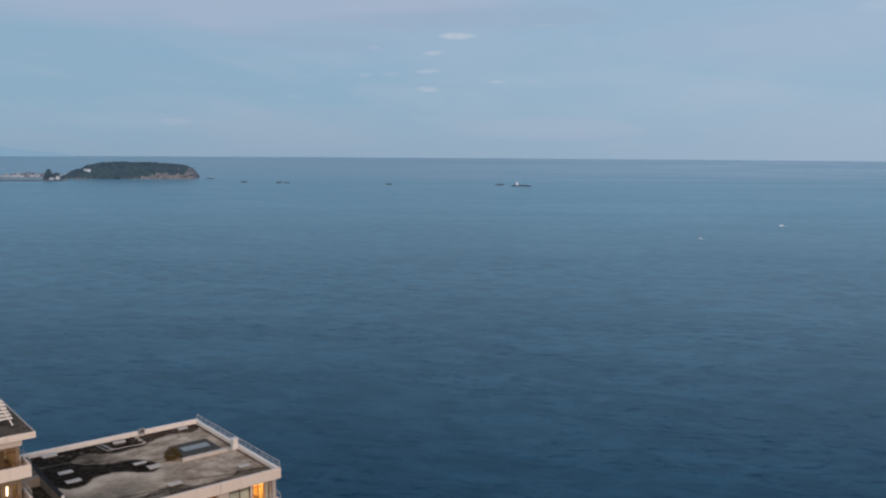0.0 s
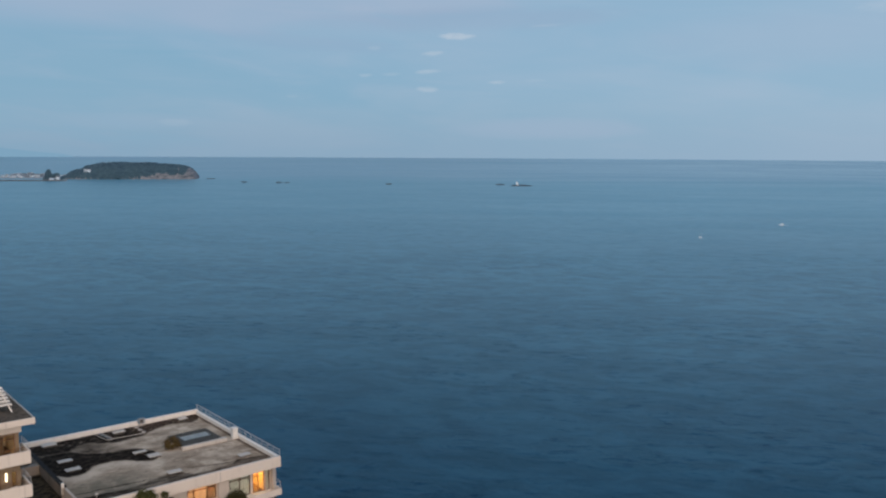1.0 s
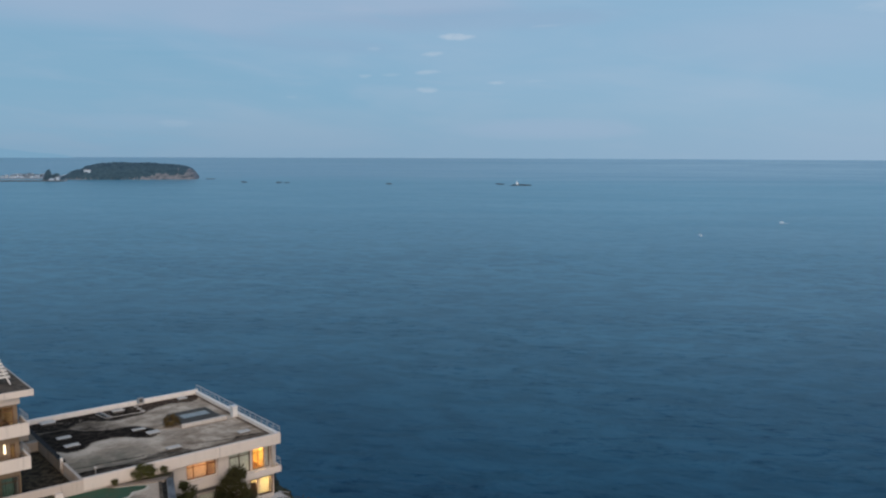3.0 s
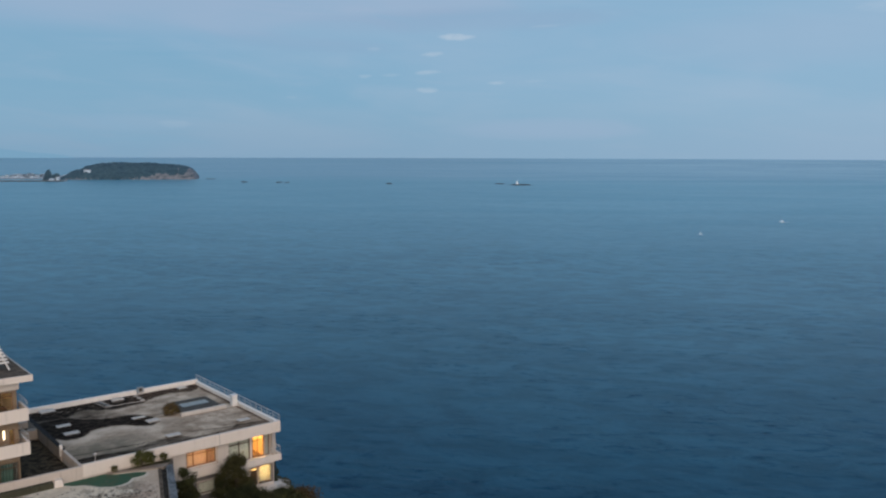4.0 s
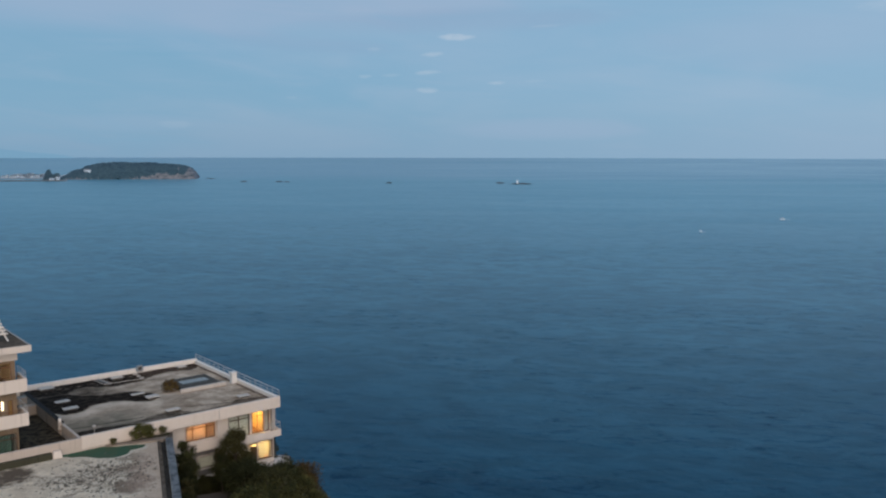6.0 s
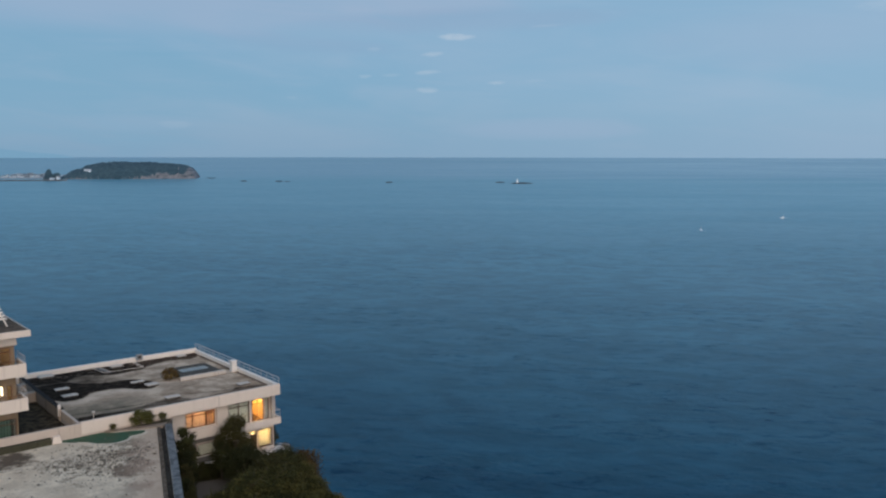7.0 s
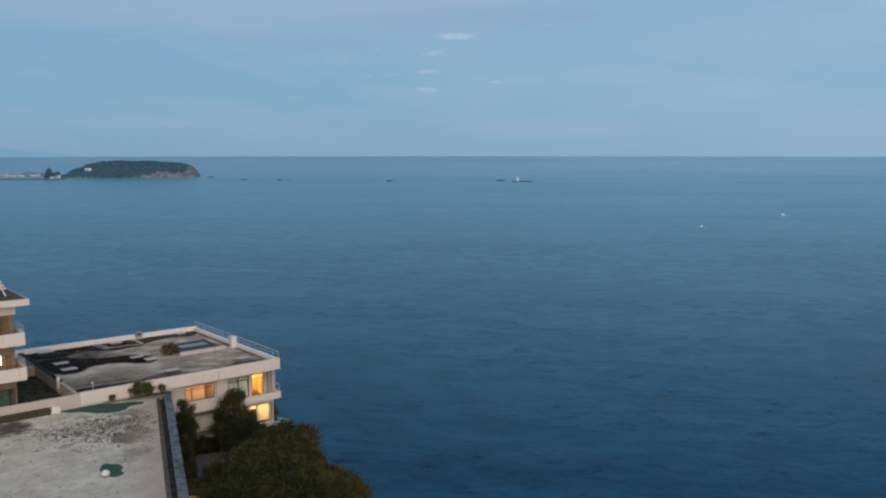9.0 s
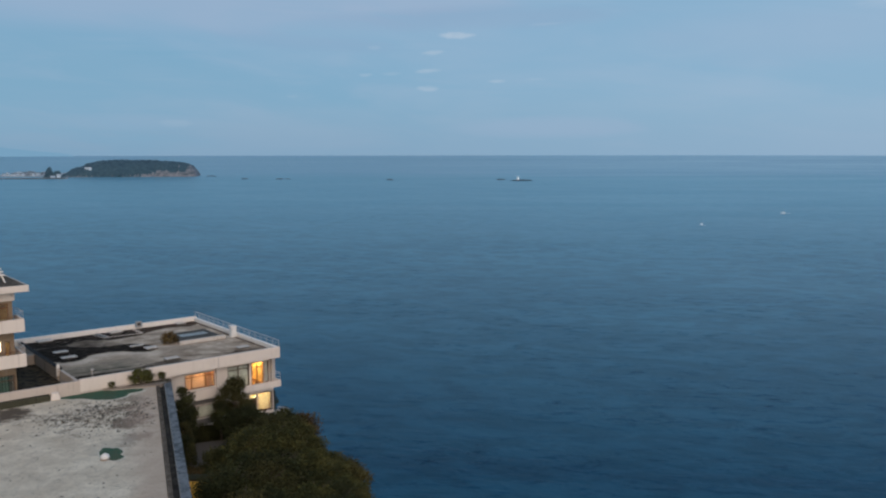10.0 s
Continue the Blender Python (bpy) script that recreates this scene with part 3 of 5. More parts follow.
WET_ROCK = rock("wet_rock", (0.042, 0.050, 0.058), (0.032, 0.040, 0.046), (0.022, 0.028, 0.033))
FOREST = rock("hazed_forest", (0.030, 0.076, 0.114), (0.046, 0.099, 0.136), (0.021, 0.059, 0.095))
# far paints below: the blue of the haze is mixed into each colour
HARBOUR = plain("hazed_blue_grey", (0.215, 0.265, 0.310), 0.9)
HULL = plain("hazed_white", (0.76, 0.88, 0.97), 0.4, 0.0, 0.05)
FAR_WHITE = plain("hazed_white_wall", (0.56, 0.70, 0.83), 0.9)
FAR_GREY = plain("hazed_grey_wall", (0.24, 0.32, 0.40), 0.9)
FAR_ROOF = plain("hazed_slate_roof", (0.10, 0.13, 0.16), 0.9)

for dull in (SLATE, SKY_FRAME, MOSS, GUTTER_MOSS, GRIT, KERB, GUTTER_KERB, PAVE, SOIL, FELT, SCREED, DIRTY, LID, MOSSY_EDGE, PIT_WALL, GUTTER_BED):
    dull.node_tree.nodes["Principled BSDF"].inputs["Specular IOR Level"].default_value = 0.05


# ---- helpers ----
def part(name, bm, material, parent=None, label="", smooth=False):
    """Links a bmesh as one mesh object, under a thing or a part."""
    me = bpy.data.meshes.new(name)
    bmesh.ops.recalc_face_normals(bm, faces=bm.faces)
    bm.to_mesh(me)
    bm.free()
    if smooth:
        for p in me.polygons:
            p.use_smooth = True
    me.materials.append(material)
    ob = new(name, me)
    ob.parent = parent
    return tagged(ob, label)


def share(name, me, parent, m=None):
    ob = new(name, me)
    ob.parent = parent
    if m is not None:
        ob.matrix_basis = m
    return ob


def thing(name, label, category, m=None, group="", kind=""):
    ob = new(name)
    ob.empty_display_size = 0.3
    if m is not None:
        ob.matrix_basis = m
    return tagged(ob, label, category, group, kind)


def box(bm, x0, x1, y0, y1, z0, z1, bevel=0.0):
    r = bmesh.ops.create_cube(bm, size=1.0)
    vs = r["verts"]
    for v in vs:
        v.co = Vector((x0 if v.co.x < 0 else x1, y0 if v.co.y < 0 else y1, z0 if v.co.z < 0 else z1))
    if bevel:
        es = list({e for v in vs for e in v.link_edges})
        bmesh.ops.bevel(bm, geom=es, offset=bevel, segments=2, profile=0.7, affect="EDGES")
    return bm


def boxes(*rows, bevel=0.0):
    bm = bmesh.new()
    for r in rows:
        box(bm, *r, bevel=bevel)
    return bm


def limb(bm, p0, p1, r0, r1, n=7, cap=True):
    """A tapered round bar from p0 to p1."""
    p0, p1 = Vector(p0), Vector(p1)
    q = (p1 - p0).to_track_quat("Z", "Y")
    rings = []
    for p, r in ((p0, r0), (p1, r1)):
        rings.append([bm.verts.new(p + q @ Vector((r * math.cos(2 * math.pi * i / n), r * math.sin(2 * math.pi * i / n), 0))) for i in range(n)])
    for i in range(n):
        j = (i + 1) % n
        bm.faces.new((rings[0][i], rings[0][j], rings[1][j], rings[1][i]))
    if cap:
        bm.faces.new(rings[0][::-1])
        bm.faces.new(rings[1])
    return bm


def bar(name, p0, p1, r, material, parent, n=6):
    return part(name, limb(bmesh.new(), p0, p1, r, r, n), material, parent)


def sheet(bm, pts, z):
    bm.faces.new([bm.verts.new((x, y, z)) for x, y in pts])
    return bm


def slab(bm, pts, z0, z1):
    """A prism over a plan outline."""
    lo = [bm.verts.new((x, y, z0)) for x, y in pts]
    hi = [bm.verts.new((x, y, z1)) for x, y in pts]
    n = len(pts)
    bm.faces.new(lo[::-1])
    bm.faces.new(hi)
    for i in range(n):
        j = (i + 1) % n
        bm.faces.new((lo[i], lo[j], hi[j], hi[i]))
    return bm


def curtain(x0, x1, y, z0, z1, wave=0.05, pitch=0.22):
    """A hanging cloth with folds and some thickness."""
    bm = bmesh.new()
    n = max(6, int((x1 - x0) / pitch * 4))
    rows = []
    for off in (0.0, 0.012):
        col = []
        for i in range(n + 1):
            x = x0 + (x1 - x0) * i / n
            yy = y + off + wave * math.sin(2 * math.pi * (x - x0) / pitch)
            col.append((bm.verts.new((x, yy, z0)), bm.verts.new((x, yy, z1))))
        rows.append(col)
    for col in rows:
        for i in range(n):
            bm.faces.new((col[i][0], col[i + 1][0], col[i + 1][1], col[i][1]))
    return bm


# ---- sea, land and distance ----
def build_sea():
    """Flat water round the viewer; the rim past 3.3 km lifts a little to stand at the height of the true horizon."""
    rings = [0.0, 40.0]
    while rings[-1] < 4950:
        rings.append(min(rings[-1] * 1.11 + 2, 4950))
    n = 160
    verts, faces = [(0, 0, 0)], []
    for r in rings[1:]:
        k = max(0.0, (r - 3000) / 1950)
        z = 58.0 * k ** 2
        verts += [(r * math.sin(2 * math.pi * i / n), r * math.cos(2 * math.pi * i / n), z) for i in range(n)]
    for i in range(n):
        faces.append((0, 1 + (i + 1) % n, 1 + i))
    for k in range(len(rings) - 2):
        a, b = 1 + k * n, 1 + (k + 1) * n
        for i in range(n):
            j = (i + 1) % n
            faces.append((a + i, a + j, b + j, b + i))
    me = bpy.data.meshes.new("sea")
    me.from_pydata(verts, [], faces)
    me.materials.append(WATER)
    for p in me.polygons:
        p.use_smooth = True
    return tagged(new("sea", me), "calm dark blue sea with fine ripples out to the horizon", "sea", kind="structure")


build_sea()

COAST = [(60, -500), (22, -100), (10, 0), (5, 30), (0.5, 48), (-4.2, 57), (-8.2, 67), (-11.2, 76), (-12.8, 84), (-14.5, 92), (-24, 104), (-34, 105),
         (-48, 99), (-62, 106), (-90, 120), (-150, 135), (-500, 170)]


def coast_distance(px, py):
    """Metres inland of the cliff's edge; seaward is negative."""
    best = None
    for (ax, ay), (bx, by) in zip(COAST, COAST[1:]):
        dx, dy = bx - ax, by - ay
        t = np.clip(((px - ax) * dx + (py - ay) * dy) / (dx * dx + dy * dy), 0, 1)
        ex, ey = px - ax - t * dx, py - ay - t * dy
        d = np.sqrt(ex * ex + ey * ey)
        s = np.where(dx * (py - ay) - dy * (px - ax) > 0, d, -d)
        best = s if best is None else np.where(np.abs(s) < np.abs(best), s, best)
    return best


def ground_height(px, py):
    d = coast_distance(px, py)
    crest = np.interp(py, [40, 52, 58, 67, 76, 84, 95], [47.8, 47.2, 46.2, 45.2, 44.4, 42.6, 41.5])
    inland = crest + (47.0 - crest) * np.clip(d / 7.0, 0, 1) ** 1.2
    sea_side = crest + d * 1.7
    return np.maximum(np.where(d > 0, inland, sea_side), -6.0)


def ground_at(x, y):
    return float(ground_height(np.array([x]), np.array([y]))[0])


def build_ground():
    xs = np.concatenate([np.linspace(-480, -70, 24), np.linspace(-66, 24, 76), np.linspace(30, 90, 12)])
    ys = np.concatenate([np.linspace(-480, 20, 26), np.linspace(24, 112, 74), np.linspace(118, 230, 18)])
    gx, gy = np.meshgrid(xs, ys)
    gz = ground_height(gx.ravel(), gy.ravel()).reshape(gx.shape)
    verts = []
    for x, y, z in zip(gx.ravel(), gy.ravel(), gz.ravel()):
        verts.append((x, y, z + 0.5 * noise.noise(Vector((x * 0.2, y * 0.2, 3.0))) * (1 if z > 0 else 0)))
    w = len(xs)
    faces = [(j * w + i, j * w + i + 1, (j + 1) * w + i + 1, (j + 1) * w + i) for j in range(len(ys) - 1) for i in range(w - 1)]
    me = bpy.data.meshes.new("ground")
    me.from_pydata(verts, [], faces)
    me.materials.append(SOIL)
    for p in me.polygons:
        p.use_smooth = True
    return tagged(new("ground", me), "dark overgrown headland that drops steeply to the sea", "hillside", kind="structure")


build_ground()

bm = bmesh.new()
slab(bm, [(-25.5, 64.0), (-19.6, 62.5), (-18.4, 68.0), (-18.9, 74.5), (-23.5, 72.5)], 46.2, 47.28)
tagged(part("pavement", bm, PAVE), "dull grey paved yard beside the hotel wall", "pavement", kind="structure")


# ---- main hotel wing ----
CORNER, HEADING = (-15.62, 79.44, 54.6), 40.0
WING = pose(*CORNER, 0, 0, HEADING)   # x runs along the front, y to the back, z from the parapet's top


def wing_world(x, y, z=0.0):
    return WING @ Vector((x, y, z))


def window_unit(parent, x0, x1, z0, z1, y, frame_mat, pane_mat, mullions=1, transom=None, name="window"):
    """A framed window set in an opening of a front wall whose face lies at y."""
    win = part(name, boxes((x0, x0 + 0.07, y - 0.03, y + 0.07, z0, z1), (x1 - 0.07, x1, y - 0.03, y + 0.07, z0, z1),
                           (x0 + 0.07, x1 - 0.07, y - 0.03, y + 0.07, z0, z0 + 0.07), (x0 + 0.07, x1 - 0.07, y - 0.03, y + 0.07, z1 - 0.07, z1)), frame_mat, parent)
    cuts = mullions if isinstance(mullions, tuple) else [i / (mullions + 1) for i in range(1, mullions + 1)]
    edges = [x0 + 0.07 + (x1 - x0 - 0.14) * k for k in (0.0, *cuts, 1.0)]
    for e in edges[1:-1]:
        part("mullion", boxes((e - 0.04, e + 0.04, y - 0.025, y + 0.06, z0 + 0.07, z1 - 0.07)), frame_mat, win)
    if transom:
        part("transom", boxes((x0 + 0.07, x1 - 0.07, y - 0.028, y + 0.055, transom - 0.035, transom + 0.035)), frame_mat, win)
    for a, b in zip(edges, edges[1:]):
        p = part("pane", boxes((a + 0.03, b - 0.03, y + 0.015, y + 0.027, z0 + 0.07, z1 - 0.07)), pane_mat, win)
        p.visible_shadow = False
    part("sill", boxes((x0 - 0.08, x1 + 0.08, y - 0.12, y - 0.032, z0 - 0.07, z0)), WHITE2, win)
    return win


def wall_with_holes(x0, x1, z0, z1, y0, y1, holes):
    """Wall pieces round rectangular openings (x0, x1, z0, z1)."""
    bm = bmesh.new()
    xs = sorted({x0, x1, *(h[0] for h in holes), *(h[1] for h in holes)})
    for a, b in zip(xs, xs[1:]):
        cuts = sorted([(h[2], h[3]) for h in holes if h[0] < b - 1e-6 and h[1] > a + 1e-6])
        lo = z0
        for c, d in cuts:
            if c - lo > 1e-4:
                box(bm, a, b, y0, y1, lo, c)
            lo = max(lo, d)
        if z1 - lo > 1e-4:
            box(bm, a, b, y0, y1, lo, z1)
    bmesh.ops.remove_doubles(bm, verts=bm.verts, dist=1e-4)
    return bm


def room(parent, x0, x1, y0, y1, z0, z1, mat=None, name="room"):
    """The inside of a room behind a window: floor, ceiling, back and sides."""
    t = 0.06
    shell = part(name, boxes((x0 - t, x1 + t, y0, y1, z0 - t, z0), (x0 - t, x1 + t, y0, y1, z1, z1 + t), (x0 - t, x1 + t, y1, y1 + t, z0 - t, z1 + t),
                             (x0 - t, x0, y0, y1, z0, z1), (x1, x1 + t, y0, y1, z0, z1)), mat or ROOM, parent)
    part("room_floor", boxes((x0 + 0.004, x1 - 0.004, y0, y1 - 0.004, z0 + 0.004, z0 + 0.03)), WOOD, shell, "brown timber floor")
    return shell


def room_lamp(m, power, colour):
    """A round ceiling lamp that lights one hotel room."""
    at = m.translation
    th = thing("ceiling_lamp", "round glowing ceiling lamp in a hotel room", "lamp", m, "room lamps")
    part("lamp_base", limb(bmesh.new(), (0, 0, -0.03), (0, 0, 0), 0.16, 0.16, 14), STEEL, th)
    part("shade", limb(bmesh.new(), (0, 0, -0.12), (0, 0, -0.03), 0.15, 0.20, 14), SHADE_GLOW, th)
    li = new("room_light", bpy.data.lights.new("room_light", "POINT"))
    li.data.energy, li.data.color, li.data.shadow_soft_size = power, colour, 0.15
    li.matrix_basis = m @ Matrix.Translation((0, 0, -0.35))
    return th


RW, RD = 18.4, 19.35       # width and depth of the wing's roof
wing = thing("hotel_wing", "cream hotel wing with a stained flat roof and lit rooms", "building", WING)

# roof deck, parapets and fascia
part("roof_deck", boxes((-RW + 0.25, -0.35, 0.28, RD - 0.35, -0.75, -0.38)), ROOF, wing, "flat roof with bleached dust over black felt")
part("front_parapet", boxes((-RW, 0, 0, 0.28, -1.05, 0.0), bevel=0.03), WHITE, wing)
part("side_parapet", boxes((-0.35, 0, 0.28, RD - 0.35, -1.05, -0.02), bevel=0.03), WHITE2, wing)
part("back_parapet", boxes((-RW - 5.0, 0, RD - 0.35, RD, -1.05, 0.10), bevel=0.03), WHITE2, wing)
part("end_kerb", boxes((-RW, -RW + 0.25, 0.28, 5.8, -1.05, -0.33), bevel=0.02), DIRTY, wing, "low stained roof kerb")
part("end_parapet", boxes((-RW, -RW + 0.25, 5.8, RD - 0.35, -1.05, -0.16), bevel=0.02), FELT, wing, "parapet wrapped in black felt")
part("soffit", boxes((-RW + 0.02, -0.02, 0.3, 1.55, -1.02, -0.80)), WHITE2, wing)
for px in (-6.3, -12.4):
    part("joint_strip", boxes((px - 0.03, px + 0.03, -0.012, 0.003, -1.04, -0.01)), SHADE, wing)

# walls below the roof; the front stands 1.5 m behind the fascia
HOLES = [(-8.9, -6.05, -3.05, -1.62), (-4.75, -2.52, -3.66, -1.55), (-2.30, -1.00, -3.66, -1.55), (-0.92, -0.45, -3.66, -1.55),
         (-7.85, -6.02, -5.85, -4.70), (-5.90, -5.3, -6.3, -4.70), (-2.55, -1.76, -6.45, -4.62), (-1.68, -0.10, -6.45, -4.62)]
part("front_wall", wall_with_holes(-RW, 0, -9.6, -1.02, 1.5, 1.75, HOLES), WHITE, wing)
part("side_wall", boxes((-0.25, 0, 1.75, RD - 0.2, -12.6, -1.05)), WHITE, wing)
part("end_wall", boxes((-RW, -RW + 0.25, 1.75, RD - 0.2, -9.6, -1.05)), SHADE, wing)
part("back_wall", boxes((-RW + 0.25, -0.25, RD - 0.45, RD - 0.2, -14.6, -1.05)), WHITE, wing)
part("pilaster", boxes((-5.95, -4.85, 1.22, 1.495, -9.0, -1.02), bevel=0.02), WHITE, wing)
part("pilaster", boxes((-10.3, -9.1, 1.25, 1.495, -9.0, -1.02), bevel=0.02), WHITE, wing)
# flat strip on the wall, its dark grey standing for a recess's shade
part("recess_shade", boxes((-10.80, -10.32, 1.45, 1.498, -9.0, -1.055)), DARK_GREY, wing, "dark grey strip painted for the shade of a recess")
part("downpipe", limb(bmesh.new(), (-10.45, 1.37, -9.0), (-10.45, 1.37, -1.05), 0.06, 0.06, 8), SHADE, wing)
part("spandrel", boxes((-9.05, -6.0, 1.10, 1.495, -4.05, -3.16), bevel=0.02), WHITE, wing)
part("ledge", boxes((-8.2, -5.0, 1.05, 1.455, -6.66, -6.52), bevel=0.02), WHITE2, wing)

# thin sheets: the window's grey surround, and the wall's shade painted dark
part("surround_shade", boxes((-9.07, -5.97, 1.46, 1.497, -4.58, -4.06)), DARK_GREY, wing, "thin dark sheet for the window's grey surround and the wall's shade")
part("surround_shade", boxes((-9.07, -7.95, 1.46, 1.497, -6.63, -4.60)), DARK_GREY, wing)
part("surround_shade", boxes((-7.94, -5.97, 1.46, 1.497, -6.51, -5.96)), DARK_GREY, wing)
part("surround_shade", boxes((-9.07, -5.97, 1.46, 1.497, -9.0, -6.64)), DARK_GREY, wing)

# windows
window_unit(wing, -8.9, -6.05, -3.05, -1.62, 1.56, WOOD, PANE, (0.22, 0.72), -1.92)
window_unit(wing, -4.75, -2.52, -3.66, -1.55, 1.56, FRAME, TEAL_PANE, 1, -1.95, "balcony_door")
window_unit(wing, -2.30, -1.00, -3.66, -1.55, 1.56, WOOD, PANE, (0.48,), -2.0, "balcony_door")
window_unit(wing, -0.92, -0.45, -3.66, -1.55, 1.56, FRAME, TEAL_PANE, 0)
window_unit(wing, -7.85, -6.02, -5.85, -4.70, 1.56, FRAME, TEAL_PANE, 0)
window_unit(wing, -5.90, -5.3, -6.3, -4.70, 1.56, FRAME, TEAL_PANE, 0)
window_unit(wing, -2.55, -1.76, -6.45, -4.62, 1.56, FRAME, PANE, 0, -4.98, "terrace_door")
window_unit(wing, -1.68, -0.10, -6.45, -4.62, 1.56, FRAME, PANE, 0)

# rooms behind, with their curtains
room(wing, -9.1, -5.9, 1.76, 5.2, -3.75, -1.25)
room(wing, -2.45, -0.95, 1.76, 5.2, -3.75, -1.25)
room(wing, -2.65, -0.28, 1.76, 5.2, -6.45, -4.1)
room(wing, -4.9, -2.55, 1.76, 4.6, -3.75, -1.25, SHADE)
room(wing, -8.7, -5.2, 1.76, 4.6, -6.45, -4.1, SHADE)
part("curtain", curtain(-8.85, -6.86, 1.95, -3.3, -1.78, 0.03), CURTAIN_O, wing, "peach curtain lit from behind")
part("curtain", curtain(-6.82, -6.08, 1.85, -3.3, -1.5, 0.03), CURTAIN_D, wing, "heavy dull pink curtain")
part("curtain", curtain(-4.7, -2.6, 1.72, -3.66, -1.5), CURTAIN_T, wing, "drawn grey-white curtain")
part("curtain", curtain(-0.95, -0.42, 1.85, -3.66, -1.5), CURTAIN_T, wing)
part("curtain", curtain(-7.85, -6.05, 1.72, -5.9, -4.6), CURTAIN_T, wing)
part("curtain", curtain(-5.88, -5.32, 1.72, -6.3, -4.6), CURTAIN_T, wing)
part("curtain", curtain(-1.66, -0.12, 1.98, -6.44, -4.5, 0.02, 0.16), CURTAIN_W, wing, "pale curtain glowing in a lit room")
room_lamp(WING @ Matrix.Translation((-7.4, 3.0, -1.26)), 150, (1.0, 0.62, 0.34))
room_lamp(WING @ Matrix.Translation((-1.7, 3.0, -1.26)), 190, (1.0, 0.55, 0.13))
room_lamp(WING @ Matrix.Translation((-1.1, 3.0, -4.12)), 520, (1.0, 0.84, 0.52))

part("door_panel", boxes((-2.46, -1.85, 1.62, 1.66, -6.38, -5.02)), WOOD, wing, "dark timber door panel")

# balcony at the corner
part("balcony_slab", boxes((-4.2, 0, 0.12, 1.495, -3.86, -3.68)), WHITE2, wing)
part("balcony_front", boxes((-4.2, 0.02, -0.02, 0.12, -3.88, -3.25), bevel=0.02), WHITE, wing)
part("balcony_end", boxes((-0.12, 0.02, 0.12, 3.0, -3.88, -3.25), bevel=0.02), WHITE, wing)
rail1 = part("balcony_railing", limb(bmesh.new(), (-1.6, 0.05, -2.55), (-0.05, 0.05, -2.55), 0.025, 0.025, 6), RAIL, wing)
part("top_rail", limb(bmesh.new(), (-0.05, 0.05, -2.55), (-0.05, 2.9, -2.55), 0.025, 0.025, 6), RAIL, rail1)
for px, py in [(-1.6, 0.05), (-1.08, 0.05), (-0.56, 0.05), (-0.05, 0.05), (-0.05, 1.0), (-0.05, 1.95), (-0.05, 2.9)]:
    part("baluster", limb(bmesh.new(), (px, py, -3.25), (px, py, -2.55), 0.02, 0.02, 6), RAIL, rail1)
part("middle_rail", limb(bmesh.new(), (-1.6, 0.05, -2.9), (-0.05, 0.05, -2.9), 0.015, 0.015, 6), RAIL, rail1)
part("corner_column", boxes((-0.38, -0.02, 1.0, 1.49, -3.68, -1.02), bevel=0.02), SHADE, wing)

# lower terrace that runs out past the corner
part("terrace_slab", boxes((-2.8, 0.85, 0.2, 1.9, -6.95, -6.78), bevel=0.03), WHITE, wing)
bm = bmesh.new()
slab(bm, [(-0.2, 0.05), (0.9, 0.05), (0.9, 0.2), (-0.2, 0.2)], -7.02, -6.74)
part("terrace_front", bm, WHITE, wing)
rail2 = part("terrace_railing", limb(bmesh.new(), (-0.3, 0.1, -5.85), (0.85, 0.1, -6.25), 0.03, 0.03, 6), RAIL, wing)
for i in range(5):
    px = -0.3 + 1.15 * i / 4
    part("baluster", limb(bmesh.new(), (px, 0.1, -6.76), (px, 0.1, -5.85 - 0.4 * i / 4), 0.02, 0.02, 6), RAIL, rail2)

# guard rail along the seaward side of the roof
guard = part("roof_railing", limb(bmesh.new(), (-0.08, 0.1, 0.62), (-0.08, RD - 0.1, 0.62), 0.036, 0.036, 6), RAIL, wing, "thin grey metal guard rail")
part("middle_rail", limb(bmesh.new(), (-0.08, 0.1, 0.30), (-0.08, RD - 0.1, 0.30), 0.022, 0.022, 6), RAIL, guard)
for i in range(17):
    py = 0.1 + (RD - 0.2) * i / 16
    part("rail_post", limb(bmesh.new(), (-0.08, py, -0.03), (-0.08, py, 0.62), 0.026, 0.026, 6), RAIL, guard)


# things on the wing's roof
def roof_hatch(x, y, w, d, h, turn=0.0, group="roof hatches", label="low white roof hatch on a dark kerb"):
    th = thing("roof_hatch", label, "roof hatch", WING @ pose(x, y, -0.38, 0, 0, turn), group)
    part("kerb", boxes((-w / 2 + 0.08, w / 2 - 0.08, -d / 2 + 0.08, d / 2 - 0.08, 0, h * 0.72)), SKY_FRAME, th)
    bm = boxes((-w / 2, w / 2, -d / 2, d / 2, h * 0.72, h * 0.9), bevel=0.02)
    box(bm, -w / 2 + 0.12, w / 2 - 0.12, -d / 2 + 0.12, d / 2 - 0.12, h * 0.9, h)
    part("lid", bm, LID, th)
    return th


for x, y, w, d, h in [(-9.35, 3.2, 1.35, 0.8, 0.22), (-9.2, 8.6, 1.2, 1.0, 0.22), (-2.2, 3.3, 1.25, 0.8, 0.17), (-16.35, 12.6, 1.3, 0.8, 0.14), (-16.4, 9.9, 1.35, 0.85, 0.14),
                      (-16.35, 18.1, 1.4, 1.1, 0.28), (-2.45, 17.7, 1.0, 0.8, 0.30), (-9.5, 17.6, 1.25, 0.75, 0.30), (-9.9, 10.5, 1.3, 0.6, 0.16)]:
    roof_hatch(x, y, w, d, h)

sk = thing("roof_skylight", "low skylight with dark frame and white front kerb", "skylight", WING @ pose(-4.25, 9.6, -0.38))
# local origin in the middle of its front kerb
part("front_kerb", boxes((-2.15, 1.75, -1.3, -0.95, 0.0, 0.36), bevel=0.05), LID, sk, "off-white kerb wall")
